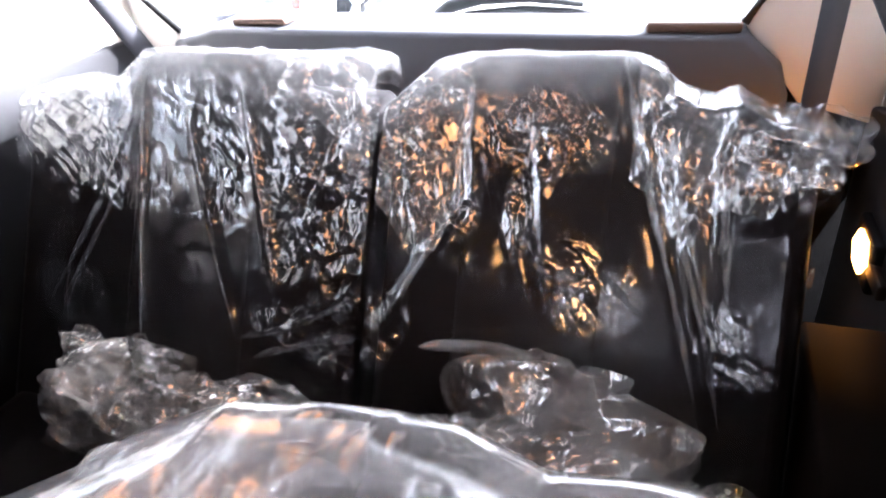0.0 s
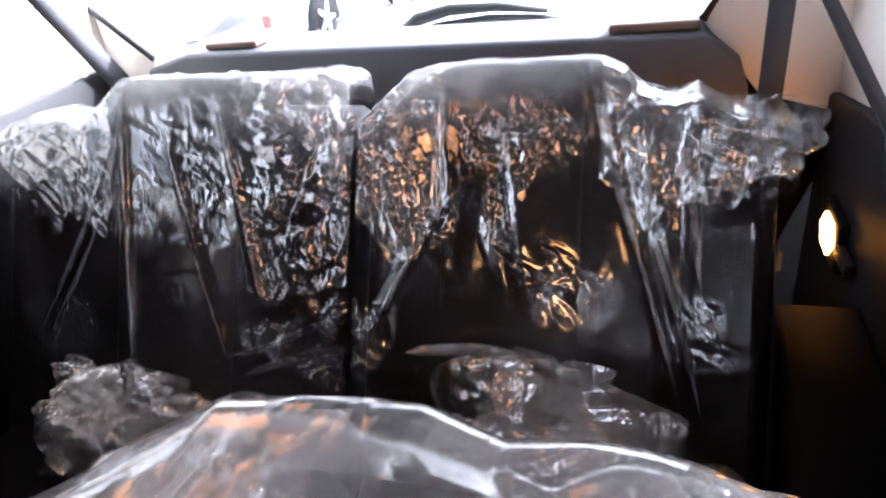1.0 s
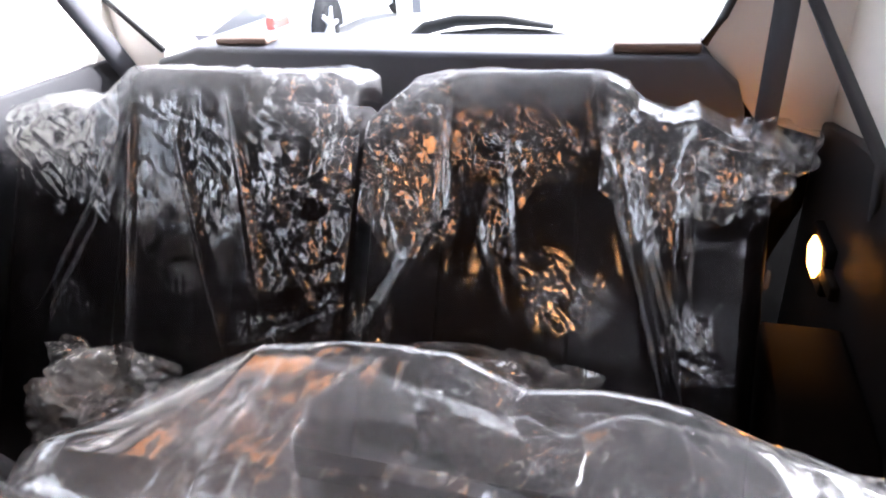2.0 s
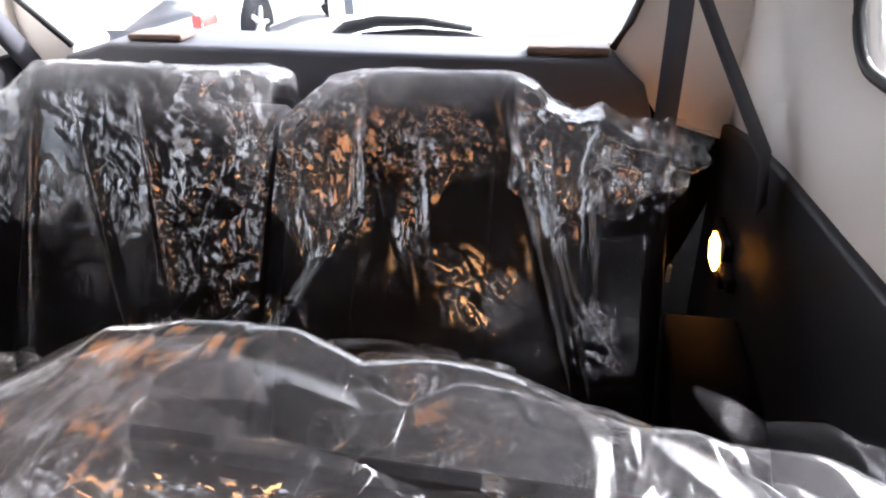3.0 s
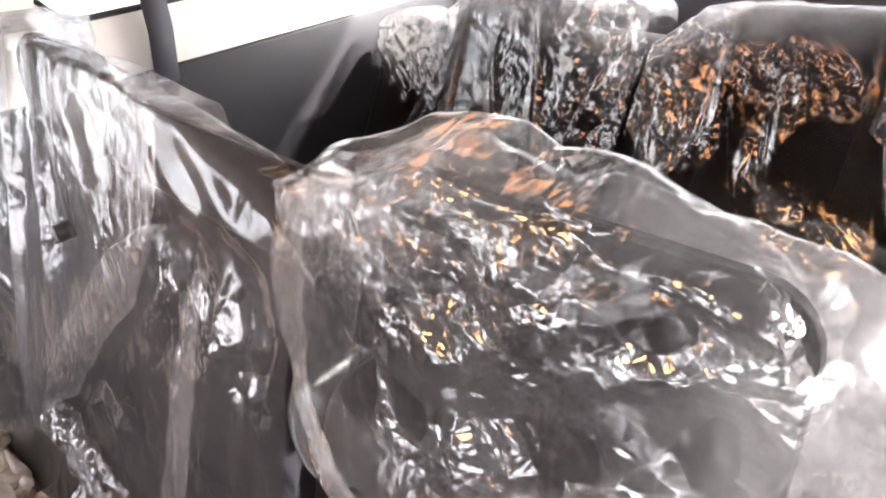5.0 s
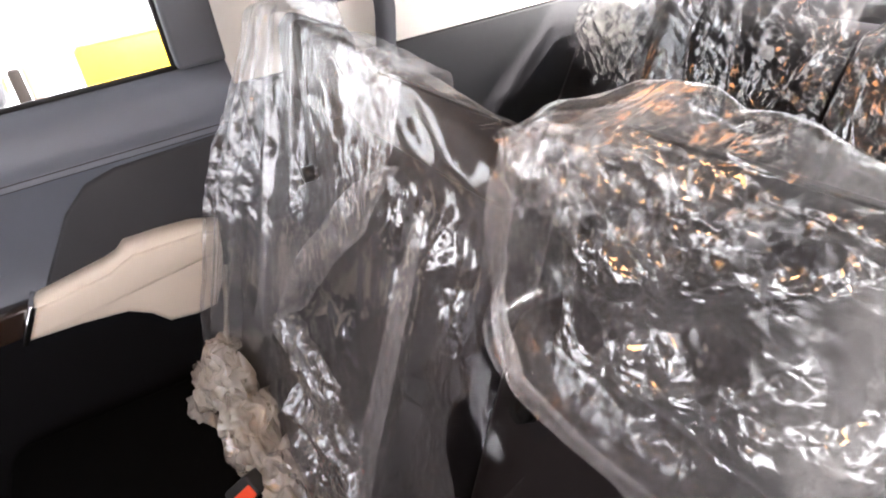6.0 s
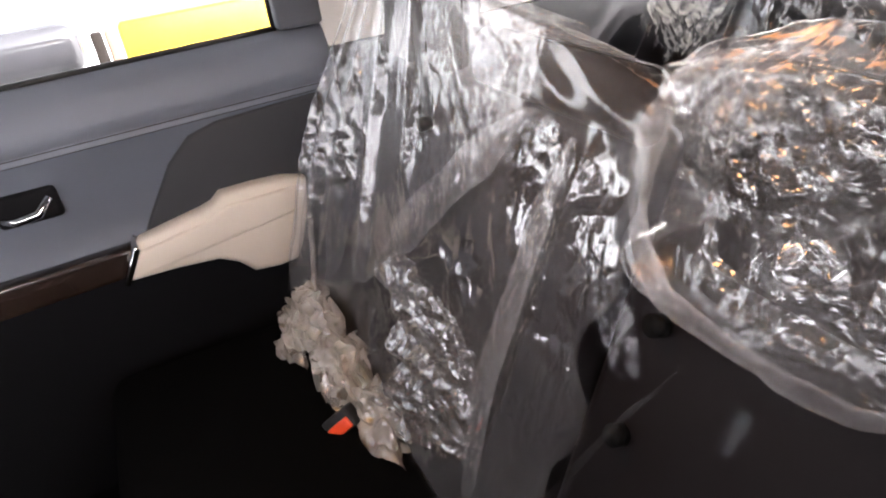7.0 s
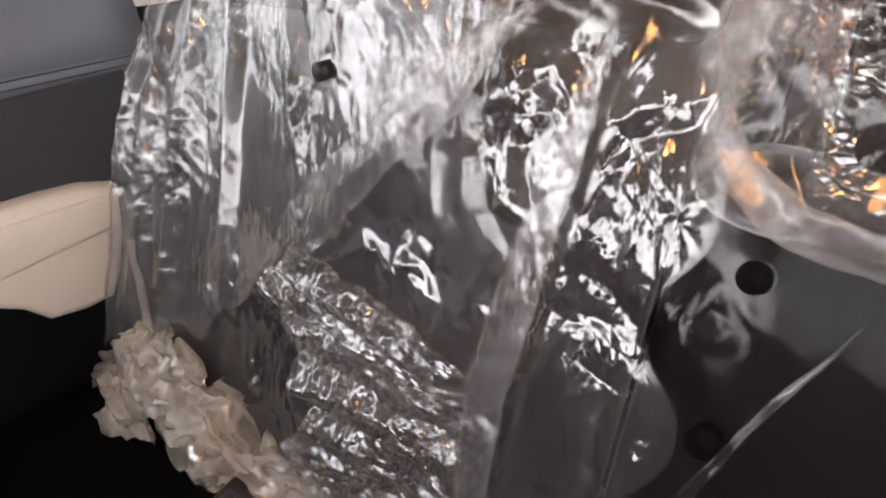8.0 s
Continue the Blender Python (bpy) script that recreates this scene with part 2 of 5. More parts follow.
def film_mat(name, haze=0.08, rise=None, tint=(0.97, 0.97, 0.97), rough=0.09, cell=38.0, stretch=(1.0, 1.0, 0.55), bump=0.55, calm=0.45, gain=2.2, warm=(1, 1, 1), twist=0.004, sheen=0.34, soft=0.5, edge=0.42, fall=4.0):
    """Thin clear polythene: it lets most light through, mirrors a little, more at a glancing angle, and is faintly milky."""
    m, t, n, l, b = node_mat(name)
    n.remove(b)
    out = n["Material Output"]
    tc, mp = n.new("ShaderNodeTexCoord"), n.new("ShaderNodeMapping")
    mp.inputs["Scale"].default_value = stretch
    l.new(tc.outputs["Object"], mp.inputs["Vector"])
    warp = n.new("ShaderNodeTexNoise")
    warp.inputs["Scale"].default_value, warp.inputs["Detail"].default_value = 14.0, 3
    l.new(mp.outputs[0], warp.inputs["Vector"])
    add = n.new("ShaderNodeVectorMath")
    add.operation = "MULTIPLY_ADD"
    add.inputs[1].default_value = (twist, twist, twist)
    l.new(warp.outputs["Color"], add.inputs[0]), l.new(mp.outputs[0], add.inputs[2])
    area = n.new("ShaderNodeTexNoise")
    area.inputs["Scale"].default_value, area.inputs["Detail"].default_value = 7.0, 2
    l.new(mp.outputs[0], area.inputs["Vector"])
    mr = n.new("ShaderNodeMapRange")
    mr.inputs["From Min"].default_value, mr.inputs["From Max"].default_value = calm, calm + 0.16
    mr.inputs["To Min"].default_value, mr.inputs["To Max"].default_value = 0.08 * bump, bump
    l.new(area.outputs["Fac"], mr.inputs["Value"])
    cr, lean_by = n.new("ShaderNodeAttribute"), n.new("ShaderNodeMath")
    cr.attribute_name, lean_by.operation = "crease", "MULTIPLY"
    l.new(cr.outputs["Fac"], lean_by.inputs[0]), l.new(mr.outputs["Result"], lean_by.inputs[1])
    total = None
    for sc, slope, turn in ((cell * 0.42, 0.24, (0.3, 0.2, 0.5)), (cell, 0.30, (0.9, -0.4, 1.1)), (cell * 2.3, 0.16, (-0.5, 0.8, 0.2))):  # flat shards that meet in sharp creases, at three sizes
        turned, v, up = n.new("ShaderNodeMapping"), n.new("ShaderNodeTexVoronoi"), n.new("ShaderNodeMath")
        turned.inputs["Rotation"].default_value = turn
        turned.inputs["Scale"].default_value = (1.0, 0.36, 1.0)
        l.new(add.outputs[0], turned.inputs["Vector"])
        v.feature = "DISTANCE_TO_EDGE"
        v.inputs["Scale"].default_value = sc
        l.new(turned.outputs[0], v.inputs["Vector"])
        up.operation = "MULTIPLY_ADD"
        up.inputs[1].default_value, up.inputs[2].default_value = slope / sc, 0.0
        l.new(v.outputs["Distance"], up.inputs[0])
        if total:
            l.new(total, up.inputs[2])
        total = up.outputs[0]
    height, bp = n.new("ShaderNodeMath"), n.new("ShaderNodeBump")
    height.operation = "MULTIPLY"
    l.new(total, height.inputs[0]), l.new(lean_by.outputs[0], height.inputs[1])
    bp.inputs["Strength"].default_value, bp.inputs["Distance"].default_value = 1.0, 1.0
    l.new(height.outputs[0], bp.inputs["Height"])
    lw, pw, gm = n.new("ShaderNodeLayerWeight"), n.new("ShaderNodeMath"), n.new("ShaderNodeMath")
    lw.inputs["Blend"].default_value = 0.5
    l.new(bp.outputs[0], lw.inputs["Normal"])
    pw.operation, pw.inputs[1].default_value = "POWER", fall
    l.new(lw.outputs["Facing"], pw.inputs[0])
    gm.operation, gm.use_clamp = "MULTIPLY_ADD", True
    base = n.new("ShaderNodeMapRange")  # taut film lies close and mirrors less than creased film
    base.inputs["From Max"].default_value = 0.6
    base.inputs["To Min"].default_value, base.inputs["To Max"].default_value = 0.006 * gain, 0.05 * gain
    l.new(cr.outputs["Fac"], base.inputs["Value"])
    gm.inputs[1].default_value = edge
    l.new(pw.outputs[0], gm.inputs[0]), l.new(base.outputs["Result"], gm.inputs[2])
    tr, df, tl, gl = (n.new("ShaderNodeBsdf" + k) for k in ("Transparent", "Diffuse", "Translucent", "Glossy"))
    tr.inputs["Color"].default_value = (*tint, 1)
    df.inputs["Color"].default_value = tl.inputs["Color"].default_value = (*[0.85 * w for w in warm], 1)
    gl.inputs["Roughness"].default_value = rough
    l.new(bp.outputs[0], gl.inputs["Normal"])
    broad, both = n.new("ShaderNodeBsdfGlossy"), n.new("ShaderNodeMixShader")
    broad.inputs["Roughness"].default_value = sheen
    l.new(bp.outputs[0], broad.inputs["Normal"])
    both.inputs[0].default_value = soft
    l.new(gl.outputs[0], both.inputs[1]), l.new(broad.outputs[0], both.inputs[2])
    milk, veil, film = (n.new("ShaderNodeMixShader") for _ in range(3))
    milk.inputs[0].default_value = 0.5
    l.new(df.outputs[0], milk.inputs[1]), l.new(tl.outputs[0], milk.inputs[2])
    cloud = n.new("ShaderNodeTexNoise")
    cloud.inputs["Scale"].default_value, cloud.inputs["Detail"].default_value = 9.0, 5
    l.new(mp.outputs[0], cloud.inputs["Vector"])
    hz = n.new("ShaderNodeMapRange")
    hz.inputs["From Min"].default_value, hz.inputs["From Max"].default_value = 0.3, 0.7
    hz.inputs["To Min"].default_value, hz.inputs["To Max"].default_value = haze * 0.4, haze * 1.6
    l.new(cloud.outputs["Fac"], hz.inputs["Value"])
    milkiness = hz.outputs["Result"]
    if rise:  # film lies double here, and haze rising with height paints in its backlit whiteness
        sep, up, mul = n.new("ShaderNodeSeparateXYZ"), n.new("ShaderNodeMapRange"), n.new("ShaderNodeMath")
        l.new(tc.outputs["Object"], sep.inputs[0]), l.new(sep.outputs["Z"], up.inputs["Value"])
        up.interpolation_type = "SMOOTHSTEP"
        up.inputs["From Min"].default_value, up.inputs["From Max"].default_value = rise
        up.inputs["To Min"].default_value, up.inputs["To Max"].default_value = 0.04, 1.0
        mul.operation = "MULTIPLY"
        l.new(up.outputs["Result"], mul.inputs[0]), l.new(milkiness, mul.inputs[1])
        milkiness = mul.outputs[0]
    l.new(milkiness, veil.inputs[0])
    l.new(tr.outputs[0], veil.inputs[1]), l.new(milk.outputs[0], veil.inputs[2])
    l.new(gm.outputs[0], film.inputs[0]), l.new(veil.outputs[0], film.inputs[1]), l.new(both.outputs[0], film.inputs[2])
    l.new(film.outputs[0], out.inputs["Surface"])
    return m


def glow_mat(name, color, strength):
    m, t, n, l, b = node_mat(name)
    b.inputs["Base Color"].default_value = (*color, 1)
    b.inputs["Emission Color"].default_value = (*color, 1)
    b.inputs["Emission Strength"].default_value = strength
    return m


def glass_mat(name, tint=(0.93, 0.95, 0.95)):
    m, t, n, l, b = node_mat(name)
    n.remove(b)
    tr, gl, mx, lw, pw = (n.new("ShaderNode" + k) for k in ("BsdfTransparent", "BsdfGlossy", "MixShader", "LayerWeight", "Math"))
    tr.inputs["Color"].default_value = (*tint, 1)
    gl.inputs["Roughness"].default_value = 0.01
    lw.inputs["Blend"].default_value = 0.5
    pw.operation, pw.inputs[1].default_value = "POWER", 5.0
    l.new(lw.outputs["Facing"], pw.inputs[0]), l.new(pw.outputs[0], mx.inputs[0])
    l.new(tr.outputs[0], mx.inputs[1]), l.new(gl.outputs[0], mx.inputs[2])
    l.new(mx.outputs[0], n["Material Output"].inputs["Surface"])
    return m


BROWN = textured("dark_brown_trim", (0.02, 0.016, 0.014), 0.6, grain=700, bump=0.12, ior=1.2)
LEATHER = textured("black_leather", (0.011, 0.009, 0.0095), 0.55, grain=420, bump=0.08, spec=0.5, ior=1.15)
# the door grey made lighter, for window light falling on the upper lining
LITGREY = textured("blue_grey_lit_trim", (0.138, 0.150, 0.178), 0.55, grain=900, bump=0.12)
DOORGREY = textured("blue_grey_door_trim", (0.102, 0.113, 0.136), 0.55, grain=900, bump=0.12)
TRIM = textured("black_moulded_trim", (0.012, 0.012, 0.014), 0.5, grain=700, bump=0.12, ior=1.4)
INSET = textured("charcoal_leather", (0.040, 0.040, 0.043), 0.55, grain=420, bump=0.25, ior=1.3)
BLACK = textured("black_trim", (0.005, 0.005, 0.006), 0.7, grain=700, bump=0.12, spec=0.12)
SOFT_GREY = textured("dark_grey_soft_trim", (0.105, 0.11, 0.126), 0.55, grain=900, bump=0.12)
CREAM = textured("cream_trim", (0.86, 0.82, 0.76), 0.6, grain=800, bump=0.08, vary=0.05)
BEIGE = textured("beige_armrest", (0.74, 0.65, 0.54), 0.55, grain=600, bump=0.12, vary=0.06)
HEADLINER = textured("dark_headliner", (0.04, 0.04, 0.042), 0.9, grain=1200, bump=0.3, vary=0.05)
# cushion cloth darkened to almost nothing: its deep shade is in the colour
CLOTH_SHADE = textured("black_cloth_shade", (0.002, 0.002, 0.002), 0.95, grain=1300, bump=0.5, spec=0.04)
# near-zero black carries the shade of the floor and the enclosed rear lining
CARPET_SHADE = textured("black_carpet_shade", (0.002, 0.002, 0.002), 0.95, grain=1500, bump=0.8, spec=0.1)
WEBBING = textured("seat_belt_webbing", (0.06, 0.062, 0.072), 0.7, grain=1800, bump=0.4)
HOLE_DISC = textured("dull_black_disc", (0.004, 0.004, 0.004), 0.8, spec=0.1)
RUBBER = textured("black_rubber", (0.012, 0.012, 0.012), 0.6, grain=900, bump=0.1)
WOODTRIM = textured("dark_wood_trim", (0.022, 0.013, 0.010), 0.25, grain=90, bump=0.05, vary=0.4, coat=0.5)
CATCH = textured("brown_catch_plastic", (0.17, 0.11, 0.08), 0.5, grain=400, bump=0.1)
CHROME = textured("chrome", (0.8, 0.8, 0.8), 0.1, metal=1.0, grain=60, bump=0.01, vary=0.04)
ARMBOX = textured("dark_armrest_plastic", (0.010, 0.008, 0.007), 0.75, grain=700, bump=0.12, ior=1.1)
RED = textured("red_button", (0.9, 0.08, 0.02), 0.4, grain=300, bump=0.05, vary=0.08)
GLASS = glass_mat("window_glass")
CLEAR = film_mat("clear_film", bump=0.75, calm=0.34, haze=0.006, gain=5.0, cell=75, stretch=(1.0, 1.0, 0.5), soft=0.05, rough=0.085, edge=0.1)
CRISP = film_mat("crisp_film", bump=1.1, calm=0.1, haze=0.05, gain=6.2, cell=50, stretch=(0.7, 1.0, 1.0), soft=0.1, rough=0.09)
TAUT = film_mat("taut_film", bump=1.1, calm=0.40, haze=0.002, gain=1.0, cell=60, soft=0.1, rough=0.09, edge=0.03)
NEAR = film_mat("near_film", haze=0.062, cell=34, bump=0.9, calm=0.42, gain=1.2, rough=0.1, soft=0.12, edge=0.5, fall=2.5)
SHEET = film_mat("bag_film", haze=0.085, cell=48, bump=0.85, calm=0.45, gain=3.8, stretch=(1.0, 1.0, 0.6), soft=0.12, rough=0.085, edge=0.12)
VEIL = film_mat("milky_film", haze=0.115, cell=65, bump=1.0, calm=0.36, gain=2.9, rough=0.1, soft=0.15, stretch=(1.0, 1.0, 0.4), edge=0.1)
FOLD = film_mat("folded_film", haze=0.008, cell=60, bump=0.9, calm=0.36, gain=1.6, rough=0.07, soft=0.2, stretch=(1.0, 1.0, 0.35))
WAD = film_mat("bunched_film", haze=0.5, bump=0.8, calm=0.3, gain=3.4, rough=0.09, cell=34, warm=(1, 0.93, 0.82), soft=0.1)
FAN = film_mat("gathered_film", haze=0.15, cell=45, bump=1.0, calm=0.25, gain=4.8, rough=0.09, soft=0.1, stretch=(0.5, 1.0, 1.0), warm=(1, 0.94, 0.88), edge=0.2)
CREST = film_mat("doubled_crest_film", haze=0.18, cell=30, bump=0.9, calm=0.3, gain=2.4, rough=0.09, soft=0.15, edge=0.3, fall=2.5)
HEAP = film_mat("heaped_film", haze=0.23, bump=1.1, calm=0.15, gain=6.0, rough=0.09, cell=42, soft=0.1, warm=(1, 0.91, 0.80))
LOOSE = film_mat("loose_film", haze=0.16, bump=1.0, calm=0.36, gain=5.6, rough=0.09, cell=42, soft=0.1, warm=(1, 0.93, 0.85), edge=0.15)
PLEAT = film_mat("pleated_film", haze=0.05, cell=30, bump=0.45, calm=0.32, gain=4.8, rough=0.085, soft=0.15, stretch=(1.0, 1.0, 0.4), edge=0.12)
HEM = film_mat("hem_film", haze=0.1, cell=45, bump=1.2, calm=0.35, gain=1.8, rough=0.08, soft=0.2, stretch=(1.0, 1.0, 0.35))
BAGHEM = film_mat("bag_hem_film", haze=0.13, cell=50, bump=0.8, calm=0.35, gain=2.0, rough=0.1, soft=0.4, stretch=(1.0, 1.0, 0.35), warm=(1, 0.96, 0.93))
BAGEND = film_mat("bag_end_film", haze=0.02, cell=42, bump=0.9, calm=0.3, gain=0.25, rough=0.07, soft=0.2, edge=0.06)
# haze grows upwards, standing in for backlight on the doubled upper edge
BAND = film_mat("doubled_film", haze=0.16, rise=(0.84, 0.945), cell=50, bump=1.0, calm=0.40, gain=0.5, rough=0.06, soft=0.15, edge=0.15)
LAMP = glow_mat("warm_lamp_lens", (1.0, 0.36, 0.04), 5.0)

# ---- the shell of the car ----
def loft(profile, ys, slope=0.0, y0=0.0):
    """An (x, z) profile drawn along y; slope: how much it climbs per metre."""
    g = np.array([[(x, y, z + slope * (y - y0)) for x, z in profile] for y in ys])
    return g


def ring_panel(y0, y1, z0, z1, inner, a, b, n=64):
    """A side panel, in y and z, from x = a to b, with an opening whose rounded outline is inner = (y0, y1, z0, z1, r)."""
    iy0, iy1, iz0, iz1, r = inner
    cy, cz = (iy0 + iy1) / 2, (iz0 + iz1) / 2
    ins = []
    for (qy, qz, a0) in ((iy1 - r, iz1 - r, 0), (iy0 + r, iz1 - r, 90), (iy0 + r, iz0 + r, 180), (iy1 - r, iz0 + r, 270)):
        ins += arc(qy, qz, r, a0, a0 + 90, 8)
    outs = []
    for y, z in ins:
        dy, dz = y - cy, z - cz
        k = min([((y1 - cy) / dy if dy > 1e-6 else (y0 - cy) / dy if dy < -1e-6 else 99), ((z1 - cz) / dz if dz > 1e-6 else (z0 - cz) / dz if dz < -1e-6 else 99)])
        outs.append((cy + dy * k, cz + dz * k))
    corners = [(y1, z1), (y0, z1), (y0, z0), (y1, z0)]
    for c in corners:
        i = min(range(len(outs)), key=lambda k: (outs[k][0] - c[0]) ** 2 + (outs[k][1] - c[1]) ** 2)
        outs[i] = c
    bm = bmesh.new()
    rows = [[bm.verts.new((x, p[0], p[1])) for p in ps] for ps, x in ((outs, a), (ins, a), (ins, b), (outs, b))]
    m = len(ins)
    for r0, r1 in zip(rows, rows[1:] + rows[:1]):
        for k in range(m):
            bm.faces.new((r0[k], r0[(k + 1) % m], r1[(k + 1) % m], r1[k]))
    bmesh.ops.recalc_face_normals(bm, faces=bm.faces)
    return bm, ins


FLOOR_Z, ROOF_Z = 0.0, 1.24
tagged(part("floor", rbox((-0.80, -1.7, -0.05), (0.72, 1.4, FLOOR_Z), 0.0), CARPET_SHADE), "black carpeted car floor with deep shade put into its colour", "floor", kind="structure")
tagged(part("ceiling", rbox((-0.82, -1.3, ROOF_Z), (0.74, 1.3, ROOF_Z + 0.04), 0.0), HEADLINER), "dark cloth headliner of the car", "ceiling", kind="structure")
# unseen wall added to keep most of the windscreen's glare off the film
tagged(part("front_light_block", rbox((-0.80, -1.20, -0.05), (0.72, -1.10, 0.93), 0.02), BLACK), "added black wall out of view, blocking windscreen light in place of front seats", "wall", kind="structure")
# right side of the cabin ahead of the rear quarter
tagged(part("wall_right", rbox((0.68, -1.7, 0.0), (0.74, 0.30, 0.90), 0.0), BLACK), "black door lining on the far side of the cabin", "wall", kind="structure")
tagged(part("pillar_right", rbox((0.68, 0.10, 0.90), (0.735, 0.30, ROOF_Z), 0.0), CREAM), "cream pillar trim beside the door", "pillar", kind="structure")

# right rear quarter: black lower trim, cream upper trim with a window
for side, xa, xb, border in ((1, 0.665, 0.74, 0.845), (-1, -0.705, -0.80, 0.882)):
    tag = "right" if side > 0 else "left"
    y_start = 0.30 if side > 0 else 0.13
    bm, ins = ring_panel(y_start, 1.40, border - 0.10, ROOF_Z, (0.27, 0.84 if side > 0 else 0.80, 0.995 if side > 0 else 0.99, 1.19, 0.09), xa + side * 0.012, xb)
    tagged(part("wall_quarter_" + tag, bm, CREAM), "smooth cream plastic trim round the quarter window", "wall trim", kind="structure")
    low = [(y_start, 0.0), (1.40, 0.0), (1.40, 0.745), (1.27, 0.783), (1.10, 0.815), (0.93, 0.836), (0.70, 0.853), (0.46, 0.873), (y_start, 0.885)]
    if side < 0:
        low = [(y_start, 0.0), (1.40, 0.0), (1.40, border), (y_start, border)]
    tagged(part("trim_quarter_" + tag, slab(low, "x", xa, xb, 0.006), TRIM), "black moulded lower trim of the rear quarter", "trim", kind="structure")
    seal = [Vector((xa + side * 0.014, y, z)) for y, z in ins]
    win = tagged(part("window_quarter_" + tag, tube(seal + seal[:1], 0.006, 6), RUBBER), "fixed quarter window with a black rubber edge", "window", kind="structure")
    pane = part("pane", slab([(p.y, p.z) for p in seal], "x", xa + side * 0.03, xa + side * 0.034), GLASS, win)
    pane.visible_shadow = False

# ---- tailgate ----
gate = thing("tailgate", "closed tailgate with black lining and a wide window", "tailgate", (-0.05, 1.3, 0.3))
gx0, gx1 = -0.63, 0.54
face = [(gx0, 0.2), (gx1, 0.2), (gx1, 0.80), (gx1 - 0.015, 0.845), (gx1 - 0.07, 0.893), (0.0, 0.897), (gx0 + 0.13, 0.905), (gx0 + 0.03, 0.878), (gx0, 0.83)]
part("lining", slab(face, "y", 1.25, 1.42, 0.012), SOFT_GREY, gate, "black moulded tailgate lining with bevelled corners")
# colour holds the shade of this enclosed corner
tagged(part("wall_rear", rbox((-0.80, 1.30, 0.0), (0.74, 1.41, 0.79), 0.0), CARPET_SHADE), "black lining behind the third row, coloured darker for its shade", "wall", kind="structure")
part("lower_lining", rbox((gx0 + 0.02, 1.235, 0.25), (gx1 - 0.02, 1.26, 0.78), 0.012), BLACK, gate)
# window surround
for nm, pts in (("pillar_trim", [(gx1 - 0.075, 0.903), (gx1 + 0.02, 0.78), (0.70, 0.74), (0.70, ROOF_Z), (gx1 + 0.06, ROOF_Z), (gx1 - 0.02, 1.03), (gx1 - 0.05, 0.95)]),
                ("pillar_trim", [(gx0 + 0.03, 0.89), (gx0 - 0.01, 0.8), (-0.78, 0.80), (-0.78, ROOF_Z), (gx0 - 0.10, ROOF_Z), (gx0 - 0.11, 1.02)])):
    part(nm, slab(pts, "y", 1.285, 1.40, 0.004), CREAM, gate, "cream pillar trim beside the tailgate window")
for pts in ([(gx1 - 0.075, 1.28, 0.905), (gx1 - 0.05, 1.28, 0.95), (gx1 - 0.02, 1.28, 1.03), (gx1 + 0.06, 1.28, ROOF_Z)],
            [(gx0 + 0.03, 1.28, 0.892), (gx0 - 0.11, 1.28, 1.02), (gx0 - 0.17, 1.28, 1.10)]):
    part("window_seal", tube(pts, 0.007, 8), RUBBER, gate, "black rubber window seal")
pane = part("pane", rbox((gx0 - 0.12, 1.40, 0.90), (gx1 + 0.12, 1.404, ROOF_Z), 0.0), GLASS, gate)
pane.visible_shadow = False
part("sill_catch", rbox((-0.463, 1.27, 0.905), (-0.345, 1.33, 0.918), 0.005), CATCH, gate, "brown plastic window catch")
part("sill_catch", rbox((0.32, 1.26, 0.893), (0.462, 1.33, 0.910), 0.006), CATCH, gate, "brown plastic window catch")

part("heating_wire", tube([(-0.80, 1.39, 1.02), (-0.772, 1.39, 0.995), (-0.71, 1.39, 0.945), (-0.648, 1.39, 0.909)], 0.0025, 6), RUBBER, gate, "thin black wire across the window corner")
wiper_shift = Vector((-0.03, 0, -0.012))
wiper = thing("rear_wiper", "black rear window wiper resting on the glass", "wiper", (0.0, 1.46, 0.9))
part("arm", tube([(-0.10, 1.47, 0.87), (-0.05, 1.47, 0.91), (0.02, 1.47, 0.925), (0.12, 1.47, 0.925), (0.22, 1.47, 0.912)], [0.016, 0.014, 0.012, 0.009, 0.006]), RUBBER, wiper)
part("blade", tube([(-0.02, 1.475, 0.895), (0.10, 1.475, 0.903), (0.20, 1.475, 0.897), (0.30, 1.475, 0.882)], [0.006, 0.009, 0.009, 0.004], 6), RUBBER, wiper)

wiper.location += wiper_shift

# ---- the near door ----
door = thing("side_door", "closed rear door with dark grey lining and beige armrest", "car door", (-0.74, -0.4, 0.0))
ys = np.linspace(-1.25, 0.14, 40)
SL = 0.01
up = [(-0.785, 0.926), (-0.765, 0.923), (-0.748, 0.911), (-0.733, 0.885), (-0.724, 0.85), (-0.720, 0.822), (-0.723, 0.818), (-0.7235, 0.812), (-0.719, 0.808), (-0.720, 0.800)]
# the lighter grey paints in window light on this upward-facing pad
part("upper_lining", grid_mesh("upper_lining", loft(up, ys, SL, 0)), LITGREY, door, "dark grey padded upper lining with a stitched crease")
for z in (0.8125, 0.8005):
    part("stitched_seam", tube([(-0.7205, y, z + SL * y) for y in np.linspace(-1.25, 0.10, 24)], 0.0011, 6), RUBBER, door, "dark stitched seam")
mid = [(-0.726, 0.800), (-0.730, 0.78), (-0.738, 0.72), (-0.742, 0.64), (-0.735, 0.60), (-0.728, 0.59)]
part("middle_lining", grid_mesh("middle_lining", loft(mid, ys, SL, 0)), DOORGREY, door)
low = [(-0.728, 0.592), (-0.722, 0.575), (-0.722, 0.50), (-0.735, 0.42), (-0.74, 0.1), (-0.74, 0.0)]
part("lower_lining", grid_mesh("lower_lining", loft(low, ys, SL, 0)), BLACK, door, "black lower door lining")
